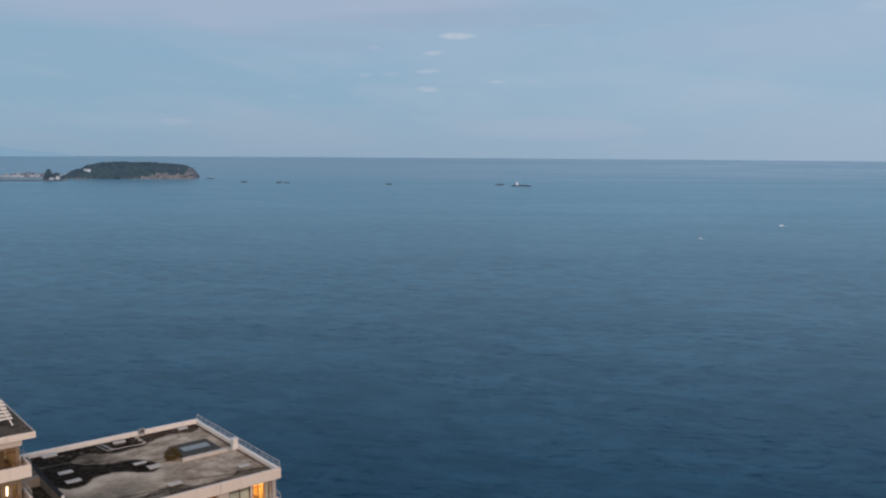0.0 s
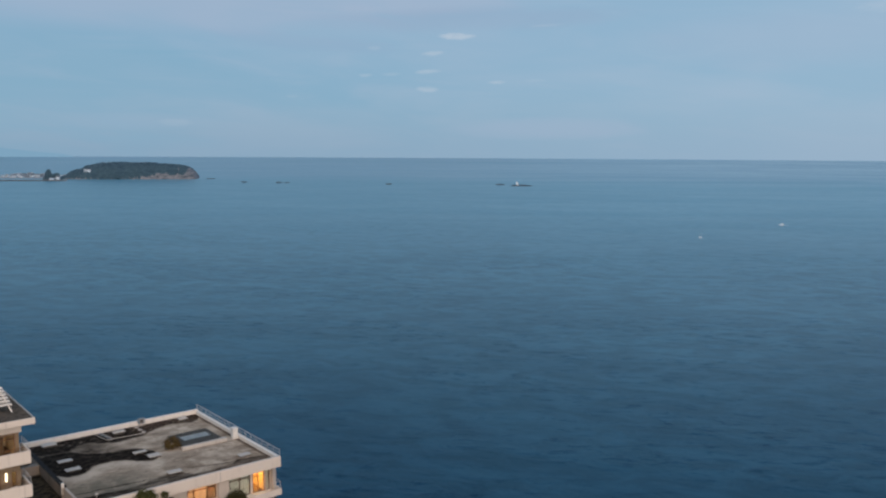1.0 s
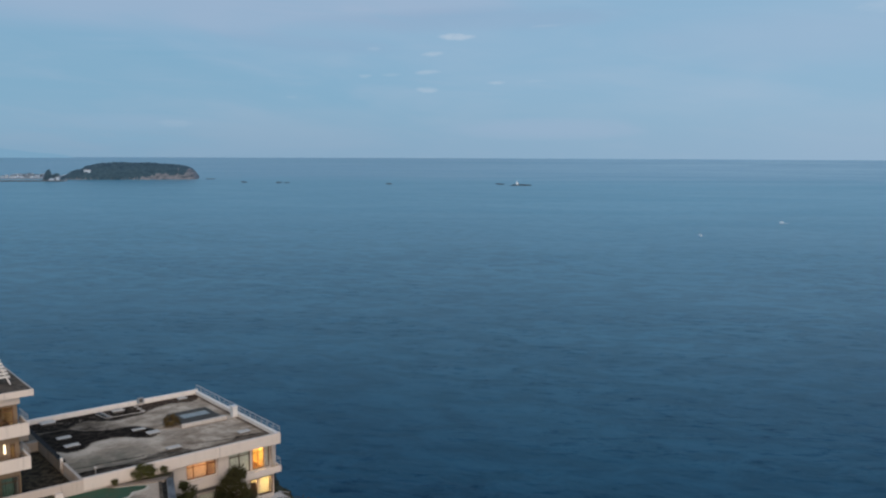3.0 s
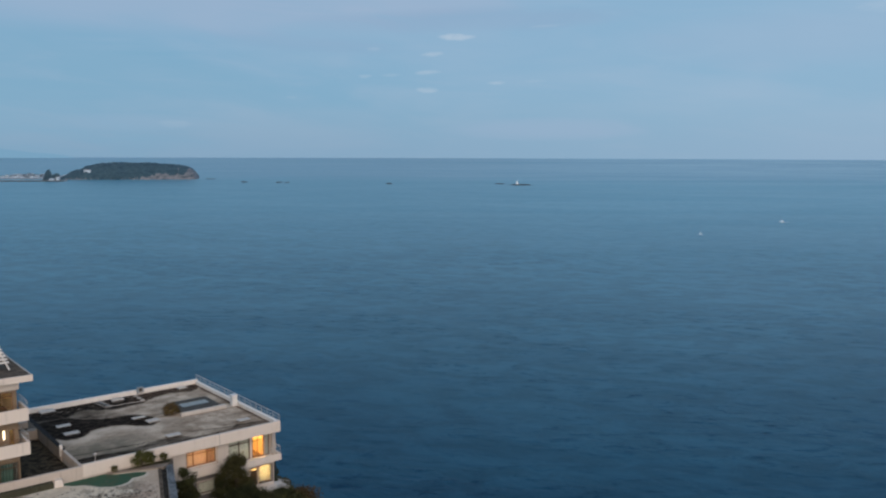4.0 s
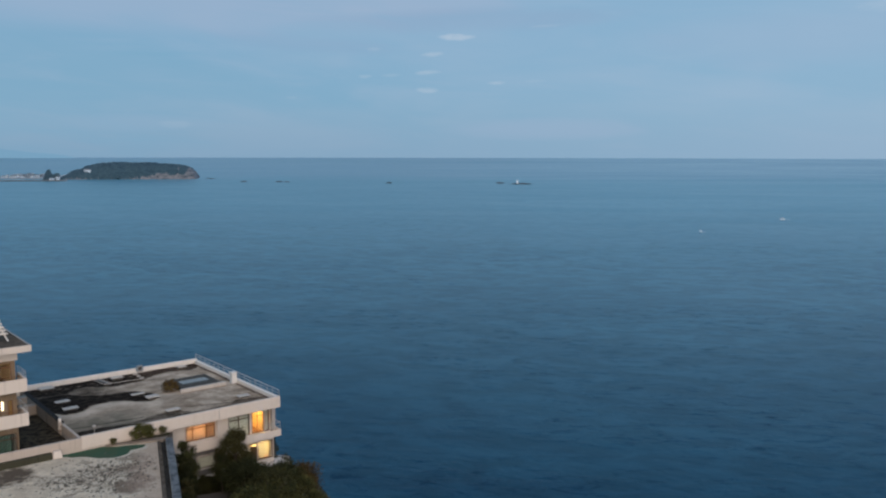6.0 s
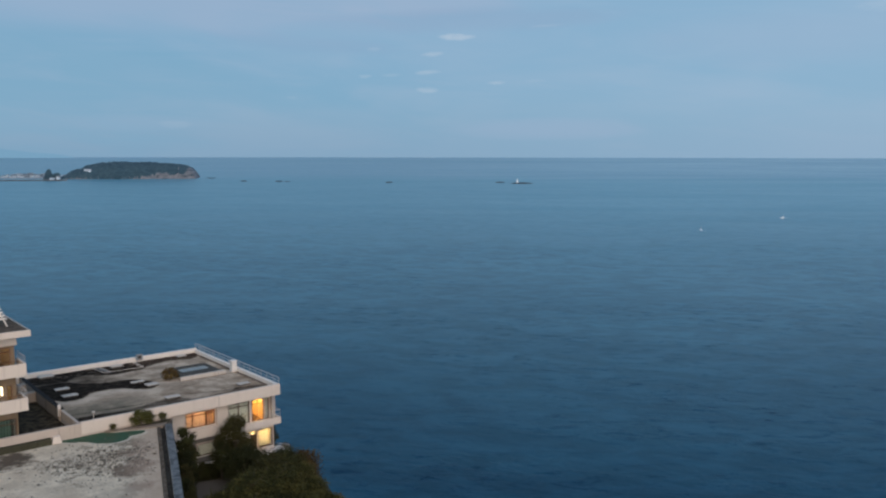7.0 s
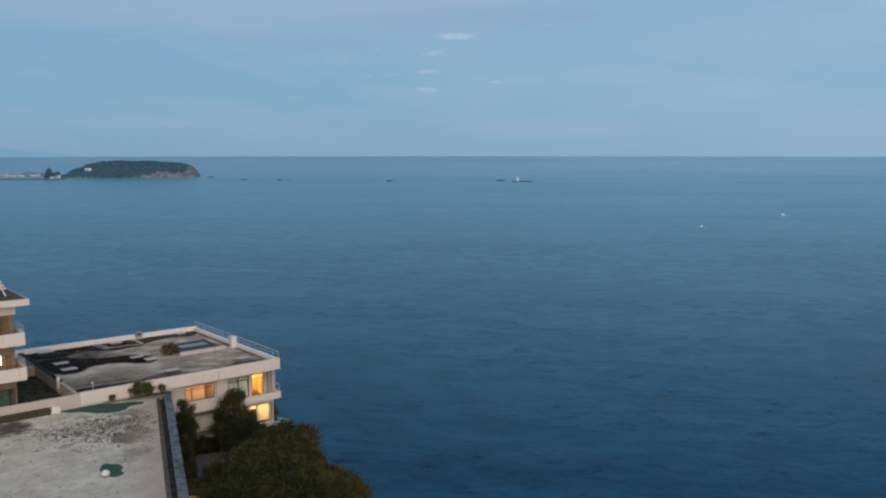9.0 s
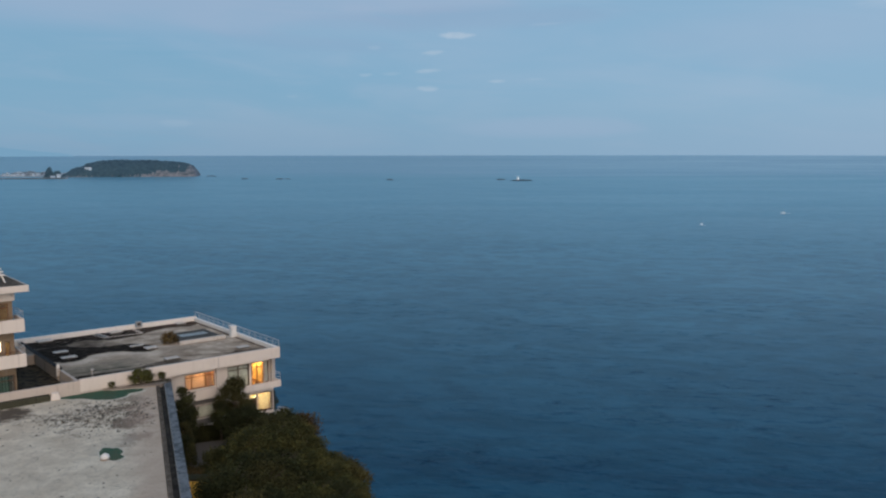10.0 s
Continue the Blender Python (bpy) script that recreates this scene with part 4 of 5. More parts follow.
part("kerb_block", boxes((1.76, 2.65, -1.4, -0.85, 0.0, 0.38), bevel=0.14), LID, sk)
part("base", boxes((-1.85, 2.20, -0.95, 2.95, 0.0, 0.24)), SKY_FRAME, sk)
bm = boxes((-1.9, 2.25, -0.95, 0.62, 0.24, 0.36), (-1.9, 2.25, 2.12, 3.0, 0.24, 0.36), (-1.9, -1.15, 0.62, 2.12, 0.24, 0.36), (1.80, 2.25, 0.62, 2.12, 0.24, 0.36), bevel=0.02)
part("frame", bm, SKY_FRAME, sk, "dark grey skylight frame")
for i in range(6):
    a = -1.15 + 2.95 * i / 6
    part("pane", boxes((a + 0.012, a + 0.479, 0.64, 2.10, 0.28, 0.31)), SKY_PANE, sk)
    if i:
        part("glazing_bar", boxes((a - 0.010, a + 0.010, 0.62, 2.12, 0.28, 0.325)), HARBOUR, sk)

th = thing("parapet_ventilator", "white square wall fan with a round dark opening", "ventilator", WING @ pose(-6.65, RD - 0.42, -0.38) @ Matrix.Scale(0.68, 4))
part("pedestal", boxes((-0.42, 0.42, -0.32, 0.0, 0.0, 0.35)), SHADE, th)
part("housing", boxes((-0.52, 0.52, -0.36, 0.05, 0.35, 1.20), bevel=0.05), HARBOUR, th)
part("fan_opening", limb(bmesh.new(), (0, -0.40, 0.78), (0, -0.33, 0.78), 0.30, 0.30, 20), DARK_HOLE, th, "round dark opening")
part("ring", limb(bmesh.new(), (0, -0.38, 0.78), (0, -0.34, 0.78), 0.36, 0.36, 20), SHADE, th)

th = thing("roof_chimney", "small white masonry block beside the guard rail", "chimney", WING @ pose(-0.65, 8.6, -0.38))
part("stack", boxes((-0.28, 0.28, -0.28, 0.28, 0, 1.05), bevel=0.03), STEEL, th)
part("cap", boxes((-0.33, 0.33, -0.33, 0.33, 1.05, 1.17), bevel=0.02), STEEL, th)

th = thing("pipe_rack", "low grey frame of pipes on the black roof felt", "pipes", WING @ pose(-9.5, 17.3, -0.38))
for x0, y0, x1, y1 in [(-2.2, 1.6, -1.8, -1.2), (-1.5, 1.5, -1.1, -1.3), (2.1, 1.2, 2.2, -1.5), (-1.8, -1.2, 2.2, -1.5)]:
    part("pipe", limb(bmesh.new(), (x0, y0, 0.12), (x1, y1, 0.12), 0.035, 0.035, 8), SHADE, th)
for i in range(5):
    a = i / 4
    part("bracket", boxes((-1.75 + 0.35 * a, -1.4 + 0.35 * a, 1.3 - 2.4 * a, 1.42 - 2.4 * a, 0.0, 0.10)), HARBOUR, th)
for i in range(3):
    part("bracket", boxes((1.95, 2.35, 0.9 - 1.0 * i, 1.05 - 1.0 * i, 0.0, 0.14)), SHADE, th)

th = thing("roof_mast", "thin grey mast with a small lamp head", "mast", WING @ pose(-17.2, 0.6, -0.38))
part("pole", limb(bmesh.new(), (0, 0, 0), (0, 0, 0.85), 0.03, 0.025, 8), SHADE, th)
part("lamp_head", boxes((-0.12, 0.12, -0.1, 0.1, 0.85, 0.97), bevel=0.02), SHADE, th)

part("felt_edge", boxes((-RW - 0.18, -RW - 0.003, 6.06, RD - 0.4, -0.177, -0.15)), FELT, wing)
# sunken terrace between the wing and the tower
part("terrace_floor", boxes((-27.5, -RW - 0.17, 0.3, RD - 0.36, -1.5, -1.2)), MOSS, wing, "dark sunken terrace floor")
part("terrace_wall", boxes((-28.0, -RW - 0.002, 0.0, 0.3, -3.6, -0.10), bevel=0.03), DIRTY, wing)
part("terrace_kerb", boxes((-27.5, -RW - 0.3, 0.6, 1.0, -1.2, -0.8)), MOSSY_EDGE, wing)
part("end_post", boxes((-RW - 0.18, -RW + 0.06, 5.8, 6.05, -0.9, 0.12), bevel=0.02), WHITE2, wing)
part("end_face", boxes((-RW - 0.16, -RW - 0.004, 5.8, RD - 0.4, -2.0, -0.18), bevel=0.02), PIT_WALL, wing)
part("rear_balcony", boxes((-22.2, -RW - 0.17, 13.0, 13.7, -1.2, -0.30), bevel=0.02), PIT_WALL, wing)
part("rear_balcony", boxes((-23.2, -19.3, 13.2, 13.9, -0.05, 0.55), bevel=0.02), PIT_WALL, wing)
part("rear_pier", boxes((-22.9, -22.3, 13.25, 13.65, -0.295, -0.055)), PIT_WALL, wing)
part("rear_block", boxes((-27, -20.9, 10.6, RD - 0.4, -1.2, -0.3)), MOSS, wing)
part("base_wall", boxes((-RW, -10.7, 0.02, 0.26, -4.0, -1.055)), DIRTY, wing)
part("mossy_gutter", boxes((-28.0, -20.85, -0.55, -0.004, -1.6, -0.72), bevel=0.03), GUTTER_MOSS, wing)


# ---- left tower ----
tower = thing("hotel_tower", "cream hotel tower with white balconies and a dark roof", "building", WING @ Matrix.Translation((-21.7, 0.6, -0.15)))
# x leftwards is negative; its corner lies at the origin
part("roof_slab", boxes((-14, -0.12, 0.12, 12.0, 8.0, 8.22)), SLATE, tower, "dark stained flat roof")
part("eave_front", boxes((-14, 0, 0, 0.12, 7.75, 8.27), bevel=0.03), WHITE, tower)
part("eave_side", boxes((-0.12, 0, 0.12, 12.0, 7.75, 8.25), bevel=0.02), SHADE, tower)
part("soffit", boxes((-14, -0.13, 0.13, 12.0, 7.78, 7.95)), WHITE2, tower)
part("beam", boxes((-14, -0.80, 1.15, 1.4, 6.95, 7.775), bevel=0.02), WHITE, tower)
part("front_wall", wall_with_holes(-14, -0.95, -3.0, 7.775, 1.4, 1.65, [(-4.2, -1.25, 5.05, 6.75), (-8.0, -5.0, 5.05, 6.75), (-4.2, -2.45, 2.25, 3.95), (-1.66, -1.25, 2.4, 3.7), (-8.0, -5.0, 2.25, 3.95), (-6.5, -1.05, -1.95, 0.95)]), BEIGE, tower)
part("side_wall", boxes((-1.2, -0.95, 1.65, 12.0, 1.35, 7.775)), BEIGE, tower)
part("ground_floor_wall", boxes((-1.2, -0.95, 1.65, 12.0, -3.0, 1.346)), DARK_GREY, tower, "dark grey ground-floor wall")
part("back_wall", boxes((-14, -1.2, 11.75, 12.0, -9.0, 7.775)), BEIGE, tower)
for z in (4.65, 1.85):
    part("balcony_slab", boxes((-14, -0.55, 0.16, 1.395, z - 0.05, z + 0.12)), WHITE2, tower)
    part("balcony_front", boxes((-14, -0.45, 0.0, 0.16, z - 0.06, z + 0.97), bevel=0.03), WHITE, tower)
    part("balcony_end", boxes((-0.61, -0.45, 0.16, 2.6, z - 0.06, z + 0.95), bevel=0.02), WHITE, tower)
    part("balcony_floor", boxes((-14, -0.62, 0.17, 1.39, z + 0.125, z + 0.16)), WOOD, tower, "brown timber balcony floor")
    rl = part("balcony_railing", limb(bmesh.new(), (-0.52, 0.1, z + 1.55), (-0.52, 2.5, z + 1.55), 0.022, 0.022, 6), RAIL, tower)
    for i in range(5):
        py = 0.1 + 2.4 * i / 4
        part("baluster", limb(bmesh.new(), (-0.52, py, z + 0.95), (-0.52, py, z + 1.55), 0.018, 0.018, 6), RAIL, rl)
    part("inner_rail", boxes((-14, -0.75, 0.9, 0.95, z + 1.0, z + 1.06)), WOOD, tower)
    for x0, x1 in ((-4.2, -1.25 if z > 4 else -2.45), (-8.0, -5.0)):
        window_unit(tower, x0, x1, z + 0.4, z + 2.1, 1.46, WOOD, PANE, 1, z + 1.75)
    room(tower, -4.4, -1.21, 1.66, 5.0, z + 0.1, z + 2.45)
    room(tower, -8.2, -4.8, 1.66, 5.0, z + 0.1, z + 2.45)
    # added cloth that keeps this side of the lit window dark
    part("curtain", curtain(-2.9, -2.5 if z < 4 else -2.0, 1.9, z + 0.3, z + 2.3, 0.03), BROWN_CLOTH, tower, "brown curtain added to darken part of the window")
    part("curtain", curtain(-8.0, -5.1, 1.9, z + 0.3, z + 2.3), CURTAIN_W, tower)
window_unit(tower, -1.66, -1.25, 2.4, 3.7, 1.46, WOOD, PANE, 0)
window_unit(tower, -6.5, -1.05, -1.95, 0.95, 1.46, FRAME, TEAL_PANE, 3, 0.5, "terrace_door")
room(tower, -6.7, -1.21, 1.66, 5.0, -2.0, 1.2, SHADE)
# added behind the teal glass; its colour carries the glass's washed reflections
part("curtain", curtain(-6.4, -1.4, 1.95, -1.95, 0.9), TEAL_BACKING, tower)
TOWER = tower.matrix_basis.copy()
th = thing("wall_lamp", "bright upright white lamp on the balcony wall", "lamp", TOWER @ Matrix.Translation((-2.05, 1.32, 3.35)))
part("lamp_base", boxes((-0.10, 0.10, 0.03, 0.075, -0.42, 0.42)), FRAME, th)
part("tube", limb(bmesh.new(), (0, 0, -0.36), (0, 0, 0.36), 0.075, 0.075, 10), glow("white_lamp_glow", (1.0, 0.84, 0.58), 2.2), th)
room_lamp(TOWER @ Matrix.Translation((-2.6, 3.0, 7.09)), 7, (1.0, 0.62, 0.30))
room_lamp(TOWER @ Matrix.Translation((-2.6, 3.0, 4.29)), 16, (1.0, 0.70, 0.38))

th = thing("louvre_stack", "slanting stack of pale louvre slats on the tower roof", "louvre", TOWER @ pose(-1.35, 3.3, 8.22))
for i in range(6):
    part("slat", boxes((-1.5, 0.35 - 0.08 * i, -0.35 + 0.22 * i, 0.12 + 0.22 * i, 0.55 + 0.24 * i, 0.63 + 0.24 * i)), WHITE2, th)
part("strut", limb(bmesh.new(), (0.3, -0.5, 0.0), (-0.35, 1.2, 1.95), 0.06, 0.06, 8), WHITE2, th)
part("strut", limb(bmesh.new(), (-1.5, -0.5, 0.0), (-1.5, 1.2, 1.95), 0.06, 0.06, 8), WHITE2, th)
part("back_leg", limb(bmesh.new(), (-0.35, 1.2, 0.0), (-0.35, 1.2, 1.95), 0.05, 0.05, 8), WHITE2, th)


# ---- near block with the pale roof ----
NZ = 53.4
EDGE_A, EDGE_B = Vector((-23.75, 68.4)), Vector((-17.1, 50.4))
along = (EDGE_B - EDGE_A).normalized()
out = Vector((-along.y, along.x))   # points seaward
far_end, near_end = EDGE_A - along * 2.1, EDGE_A + along * 60.0


def beside(p, d):
    return (p.x + out.x * d, p.y + out.y * d)


near_block = thing("near_hotel_block", "lower hotel block with a pale cement roof and rain pools", "building")
w0, w1 = wing_world(-10.9, -0.05), wing_world(-28, -0.05)
deck = [beside(EDGE_A - along * 1.0, 0.0), beside(near_end, 0.0), (near_end.x - 60, near_end.y - 20), (w1.x, w1.y), (w0.x - 1.0, w0.y - 0.8)]
part("roof_deck", slab(bmesh.new(), deck, NZ - 0.5, NZ), SCREED, near_block, "pale gritty cement roof with damp stains")
for name, d0, d1, z0, z1, mat in [("gutter_kerb", 0.02, 0.30, NZ - 0.5, NZ + 0.05, GUTTER_KERB), ("gutter", 0.30, 0.68, NZ - 0.5, NZ - 0.10, GUTTER_BED),
                                  ("outer_wall", 0.68, 1.25, 44.0, NZ + 0.05, SHADE)]:
    part(name, slab(bmesh.new(), [beside(far_end, d0), beside(far_end, d1), beside(near_end, d1), beside(near_end, d0)], z0, z1), mat, near_block)
for i in range(9):
    a, b = far_end + along * (6.0 * i + 0.01), far_end + along * (6.0 * i + 5.99)
    part("coping", slab(bmesh.new(), [beside(a, 0.70), beside(a, 1.27), beside(b, 1.27), beside(b, 0.70)], NZ + 0.05, NZ + 0.10), COPING, near_block, "blue-grey metal coping" if i == 0 else "")
# kerb with planting along the foot of the wing
kerb_plan = [wing_world(*p) for p in ((-16.6, -0.10), (-16.6, -0.30), (-12.30, -1.80), (-11.60, -1.10))]
part("planting_kerb", slab(bmesh.new(), [(p.x, p.y) for p in kerb_plan], NZ - 0.4, NZ + 0.12), KERB, near_block)
bed_plan = [wing_world(*p) for p in ((-16.5, -0.06), (-11.58, -1.06), (-10.9, -0.06))]
part("planting_bed", slab(bmesh.new(), [(p.x, p.y) for p in bed_plan], NZ - 0.4, NZ + 0.03), SOIL, near_block)
end_plan = [beside(far_end, 0.02), beside(far_end, 1.25), *((p.x, p.y) for p in (wing_world(-10.75, -0.06), wing_world(-11.9, -0.06)))]
part("side_wall", slab(bmesh.new(), end_plan, 45.0, NZ - 0.02), GUTTER_KERB, near_block)
pp = wing_world(-20.45, -0.25)
th = thing("white_pier", "short white pier at the foot of the terrace wall", "pier", pose(pp.x, pp.y, NZ, 0, 0, HEADING) @ Matrix.Scale(0.86, 4))
bm = boxes((-0.32, 0.32, -0.25, 0.22, 0.0, 0.66), bevel=0.04)
for v in bm.verts:
    if v.co.z < 0.2:
        v.co.x *= 1.35
        v.co.y -= 0.12
part("pier_body", bm, WHITE, th)


SCUM = plaster("dried_scum", (0.58, 0.52, 0.43), (0.40, 0.36, 0.30), 0.6)


def pool(pts, rim, label):
    th = thing("rain_pool", label, "puddle", None, "rain pools")
    part("water", slab(bmesh.new(), pts, NZ - 0.02, NZ + 0.012), ALGAE, th)
    part("scum_rim", slab(bmesh.new(), rim, NZ - 0.02, NZ + 0.006), SCUM, th, "pale dried scum round the water")
    return th


def long_pool(grow=0.0):
    """Water held against the foot of the wing: broad in the middle, thin at its seaward end."""
    front = []
    for i in range(37):
        s = i / 36
        lx = -20.3 + 6.4 * s + grow * (s - 0.3)
        reach = float(np.interp(s, (0, 0.10, 0.24, 0.37, 0.55, 0.68, 0.78, 0.92, 1.0), (0.1, 1.0, 1.4, 2.7, 3.3, 3.25, 2.5, 2.35, 1.95)))
        k = reach + grow + 0.22 * noise.noise(Vector((s * 17, 1.3, grow)))
        front.append(wing_world(lx, -k))
    back = [wing_world(lx, ly) for lx, ly in ((-13.85, -1.75), (-14.6, -1.25), (-16.0, -0.75), (-16.7, -0.03), (-20.3, -0.03))]
    return [(p.x, p.y) for p in front + back]


def small_pool(grow=0.0):
    """A notched, heart-like pool about the vent dome."""
    out_pts = []
    for i in range(44):
        a = 2 * math.pi * i / 44
        r = 1.0 - 0.34 * math.exp(-((a - 0.15) / 0.30) ** 2) - 0.22 * math.exp(-((a - 1.75) / 0.35) ** 2) + 0.10 * noise.noise(Vector((2 * math.cos(a), 2 * math.sin(a), 3 + grow)))
        u, v = (1.02 * r + grow) * math.cos(a), (1.28 * r + grow) * math.sin(a)
        out_pts.append((-21.75 + u * 0.94 - v * 0.24, 53.85 + u * -0.34 + v * 0.94))
    return out_pts


pool(long_pool(), long_pool(0.28), "long shallow green rain pool along the roof's edge")
pool(small_pool(), small_pool(0.17), "small green rain pool on the pale roof")

th = thing("roof_dome", "small round white vent dome on the pale roof", "vent", pose(-21.75, 52.75, NZ) @ Matrix.Scale(0.82, 4))
part("collar", limb(bmesh.new(), (0, 0, 0), (0, 0, 0.12), 0.36, 0.33, 20), KERB, th)
bm = bmesh.new()
bmesh.ops.create_uvsphere(bm, u_segments=20, v_segments=12, radius=0.33)
for v in bm.verts:
    v.co.z = 0.22 + v.co.z * 0.85
part("dome", bm, STEEL, th, smooth=True)


def roof_grit():
    """Crumbs of moss and broken screed strewn over the pale roof."""
    rng = random.Random(5)
    bm = bmesh.new()
    for i in range(1300):
        if i % 3 == 0:
            k = rng.random()
            p = Vector((-29.5 + 6.2 * k + rng.gauss(0, 0.9), 60.6 + 4.6 * k + rng.gauss(0, 0.7)))
        elif i % 3 == 1:
            p = EDGE_A + along * rng.gauss(6.0, 2.6) + out * rng.gauss(-3.6, 1.5)
        elif i % 5:
            p = Vector((-25.8 + rng.gauss(0, 2.0), 61.8 + rng.gauss(0, 1.8)))
        else:
            p = EDGE_A + along * rng.uniform(0.5, 26) + out * rng.uniform(-15, -0.3)
        if (p - EDGE_A).dot(out) > -0.2:
            continue
        r = rng.uniform(0.03, 0.10) if i % 14 else rng.uniform(0.1, 0.18)
        c = Vector((p.x, p.y, NZ - 0.01))
        top = bm.verts.new(c + Vector((rng.uniform(-r, r) * 0.4, rng.uniform(-r, r) * 0.4, r * 0.7)))
        ring = [bm.verts.new(c + Vector((r * rng.uniform(0.7, 1.4) * math.cos(a), r * rng.uniform(0.7, 1.4) * math.sin(a), 0))) for a in (0, 1.26, 2.5, 3.77, 5.0)]
        for k in range(5):
            bm.faces.new((ring[k], ring[(k + 1) % 5], top))
    return tagged(part("roof_grit", bm, GRIT), "dark crumbs of moss and grit on the roof", "debris", kind="stuff")


roof_grit()

# shed added below the near block; its front glows for a lamplit wall
th = thing("garden_shed", "stand-in shed for a lamplit yellow wall among the trees", "shed", pose(-18.4, 59.9, 46.6))
part("walls", boxes((-0.9, 1.6, 0.1, 0.9, -0.6, 2.5)), BEIGE, th)
part("roof", boxes((-1.0, 1.7, 0.0, 1.0, 2.5, 2.62), bevel=0.02), SOIL, th)
part("lamplit_panel", boxes((-0.8, 1.45, 0.03, 0.097, -0.3, 2.4)), glow("yellow_lamplight_glow", (0.80, 0.48, 0.08), 0.08), th, "yellow wall panel that glows in place of lamplight")


# ---- plants ----
def crown_mesh(seed, rx, rz, clumps, per, leaf):
    """Leaves in uneven clumps round the middle of a crown."""
    rng = random.Random(seed)
    verts, faces = [], []
    for c in range(clumps):
        a, h = rng.uniform(0, 2 * math.pi), rng.uniform(-0.75, 1.0)
        k = math.sqrt(max(0.05, 1 - h * h)) * rng.uniform(0.45, 1.0)
        centre = Vector((rx * k * math.cos(a), rx * k * math.sin(a), rz * h * rng.uniform(0.7, 1.0)))
        size = rx * rng.uniform(0.24, 0.42)
        for i in range(per):
            p = centre + Vector([max(-1.5, min(1.5, rng.gauss(0, 1))) * k3 for k3 in (1, 1, 0.75)]) * size * 0.66
            q = Euler((rng.uniform(-1.0, 1.0), rng.uniform(-1.0, 1.0), rng.uniform(0, 6.28))).to_matrix()
            s = leaf * rng.uniform(0.6, 1.3)
            n = len(verts)
            verts += [tuple(p + q @ Vector(v) * s) for v in ((-0.5, 0, 0), (0, -0.28, 0.06), (0.5, 0, 0), (0, 0.28, 0.06))]
            faces.append((n, n + 1, n + 2, n + 3))
    me = bpy.data.meshes.new("crown")
    me.from_pydata(verts, [], faces)
    return me


def trunk_mesh(seed, h, r, rx, rz):
    rng = random.Random(seed + 50)
    bm = bmesh.new()
    p = Vector((0, 0, -0.4))
    top = h - rz * 0.7
    pts = [p]
    for i in range(1, 5):
        pts.append(Vector((rng.uniform(-0.12, 0.12) * i, rng.uniform(-0.12, 0.12) * i, top * i / 4)))
    for i in range(4):
        limb(bm, pts[i], pts[i + 1], r * (1 - 0.17 * i), r * (1 - 0.17 * (i + 1)), 7)
    for i in range(7):
        a = rng.uniform(0, 6.28)
        s = pts[rng.choice((2, 3, 4))]
        e = s + Vector((math.cos(a) * rx * 0.75, math.sin(a) * rx * 0.75, rng.uniform(0.3, 1.0) * rz))
        limb(bm, s, s.lerp(e, 0.5) + Vector((0, 0, 0.1)), r * 0.4, r * 0.22, 5)
        limb(bm, s.lerp(e, 0.5) + Vector((0, 0, 0.1)), e, r * 0.22, r * 0.06, 5)
    me = bpy.data.meshes.new("trunk")
    bm.to_mesh(me)
    bm.free()
    me.materials.append(BARK)
    return me


def plant(name, seed, h, rx, rz, mat, clumps, per, leaf, label, category, group):
    """One tree or shrub; its foot at the origin."""
    th = thing(name, label, category, None, group)
    share("trunk", trunk_mesh(seed, h, 0.05 + 0.022 * h, rx, rz), th)
    me = crown_mesh(seed, rx, rz, clumps, per, leaf)
    me.materials.append(mat)
    share("crown", me, th, Matrix.Translation((0, 0, h - rz)))
    return th


kinds = []
for i, (h, rx, rz, mat) in enumerate([(4.2, 1.9, 1.5, LEAF_A), (3.6, 1.7, 1.3, LEAF_B), (4.6, 2.0, 1.7, LEAF_B), (3.9, 2.1, 1.4, LEAF_A), (3.3, 1.6, 1.2, LEAF_B), (4.0, 1.8, 1.5, LEAF_R)]):
    lab = ("dense dark evergreen tree on the steep slope", "olive-brown shrubby tree on the steep slope", "olive-brown shrubby tree on the steep slope",
           "dense dark evergreen tree on the steep slope", "olive-brown shrubby tree on the steep slope", "rusty-brown shrubby tree on the steep slope")[i]
    kinds.append(plant("tree", 11 + i, h, rx, rz, mat, 46, 190, 0.17, lab, "tree", "trees on the slope"))


def near_edge_x(y):
    return EDGE_A.x + (EDGE_A.y - y) * 0.3695 + 1.25


rng = random.Random(21)
inv = WING.inverted()
spots = []
tries = 0
while tries < 6000 and len(spots) < 150:
    tries += 1
    y = rng.uniform(40, 80)
    x = rng.uniform(-24, 6)
    d = float(coast_distance(np.array([x]), np.array([y]))[0])
    if d < 1.3 + max(0.0, (y - 72) * 0.04) + max(0.0, (64 - y) * 0.05) or x < near_edge_x(y) + 1.2:
        continue
    l = inv @ Vector((x, y, 54.6))
    if l.y > -2.0 and l.x < 0.6 and not (l.x > 0.2):
        continue
    if l.y > -1.2 and l.x < 3.2:
        continue
    if -26 < x < -17.6 and 61.5 < y < 75:
        continue
    if -20.3 < x < -15.6 and 54.0 < y < 63.5:
        continue
    if any((x - a) ** 2 + (y - b) ** 2 < 1.75 ** 2 for a, b in spots):
        continue
    spots.append((x, y))
first = {}
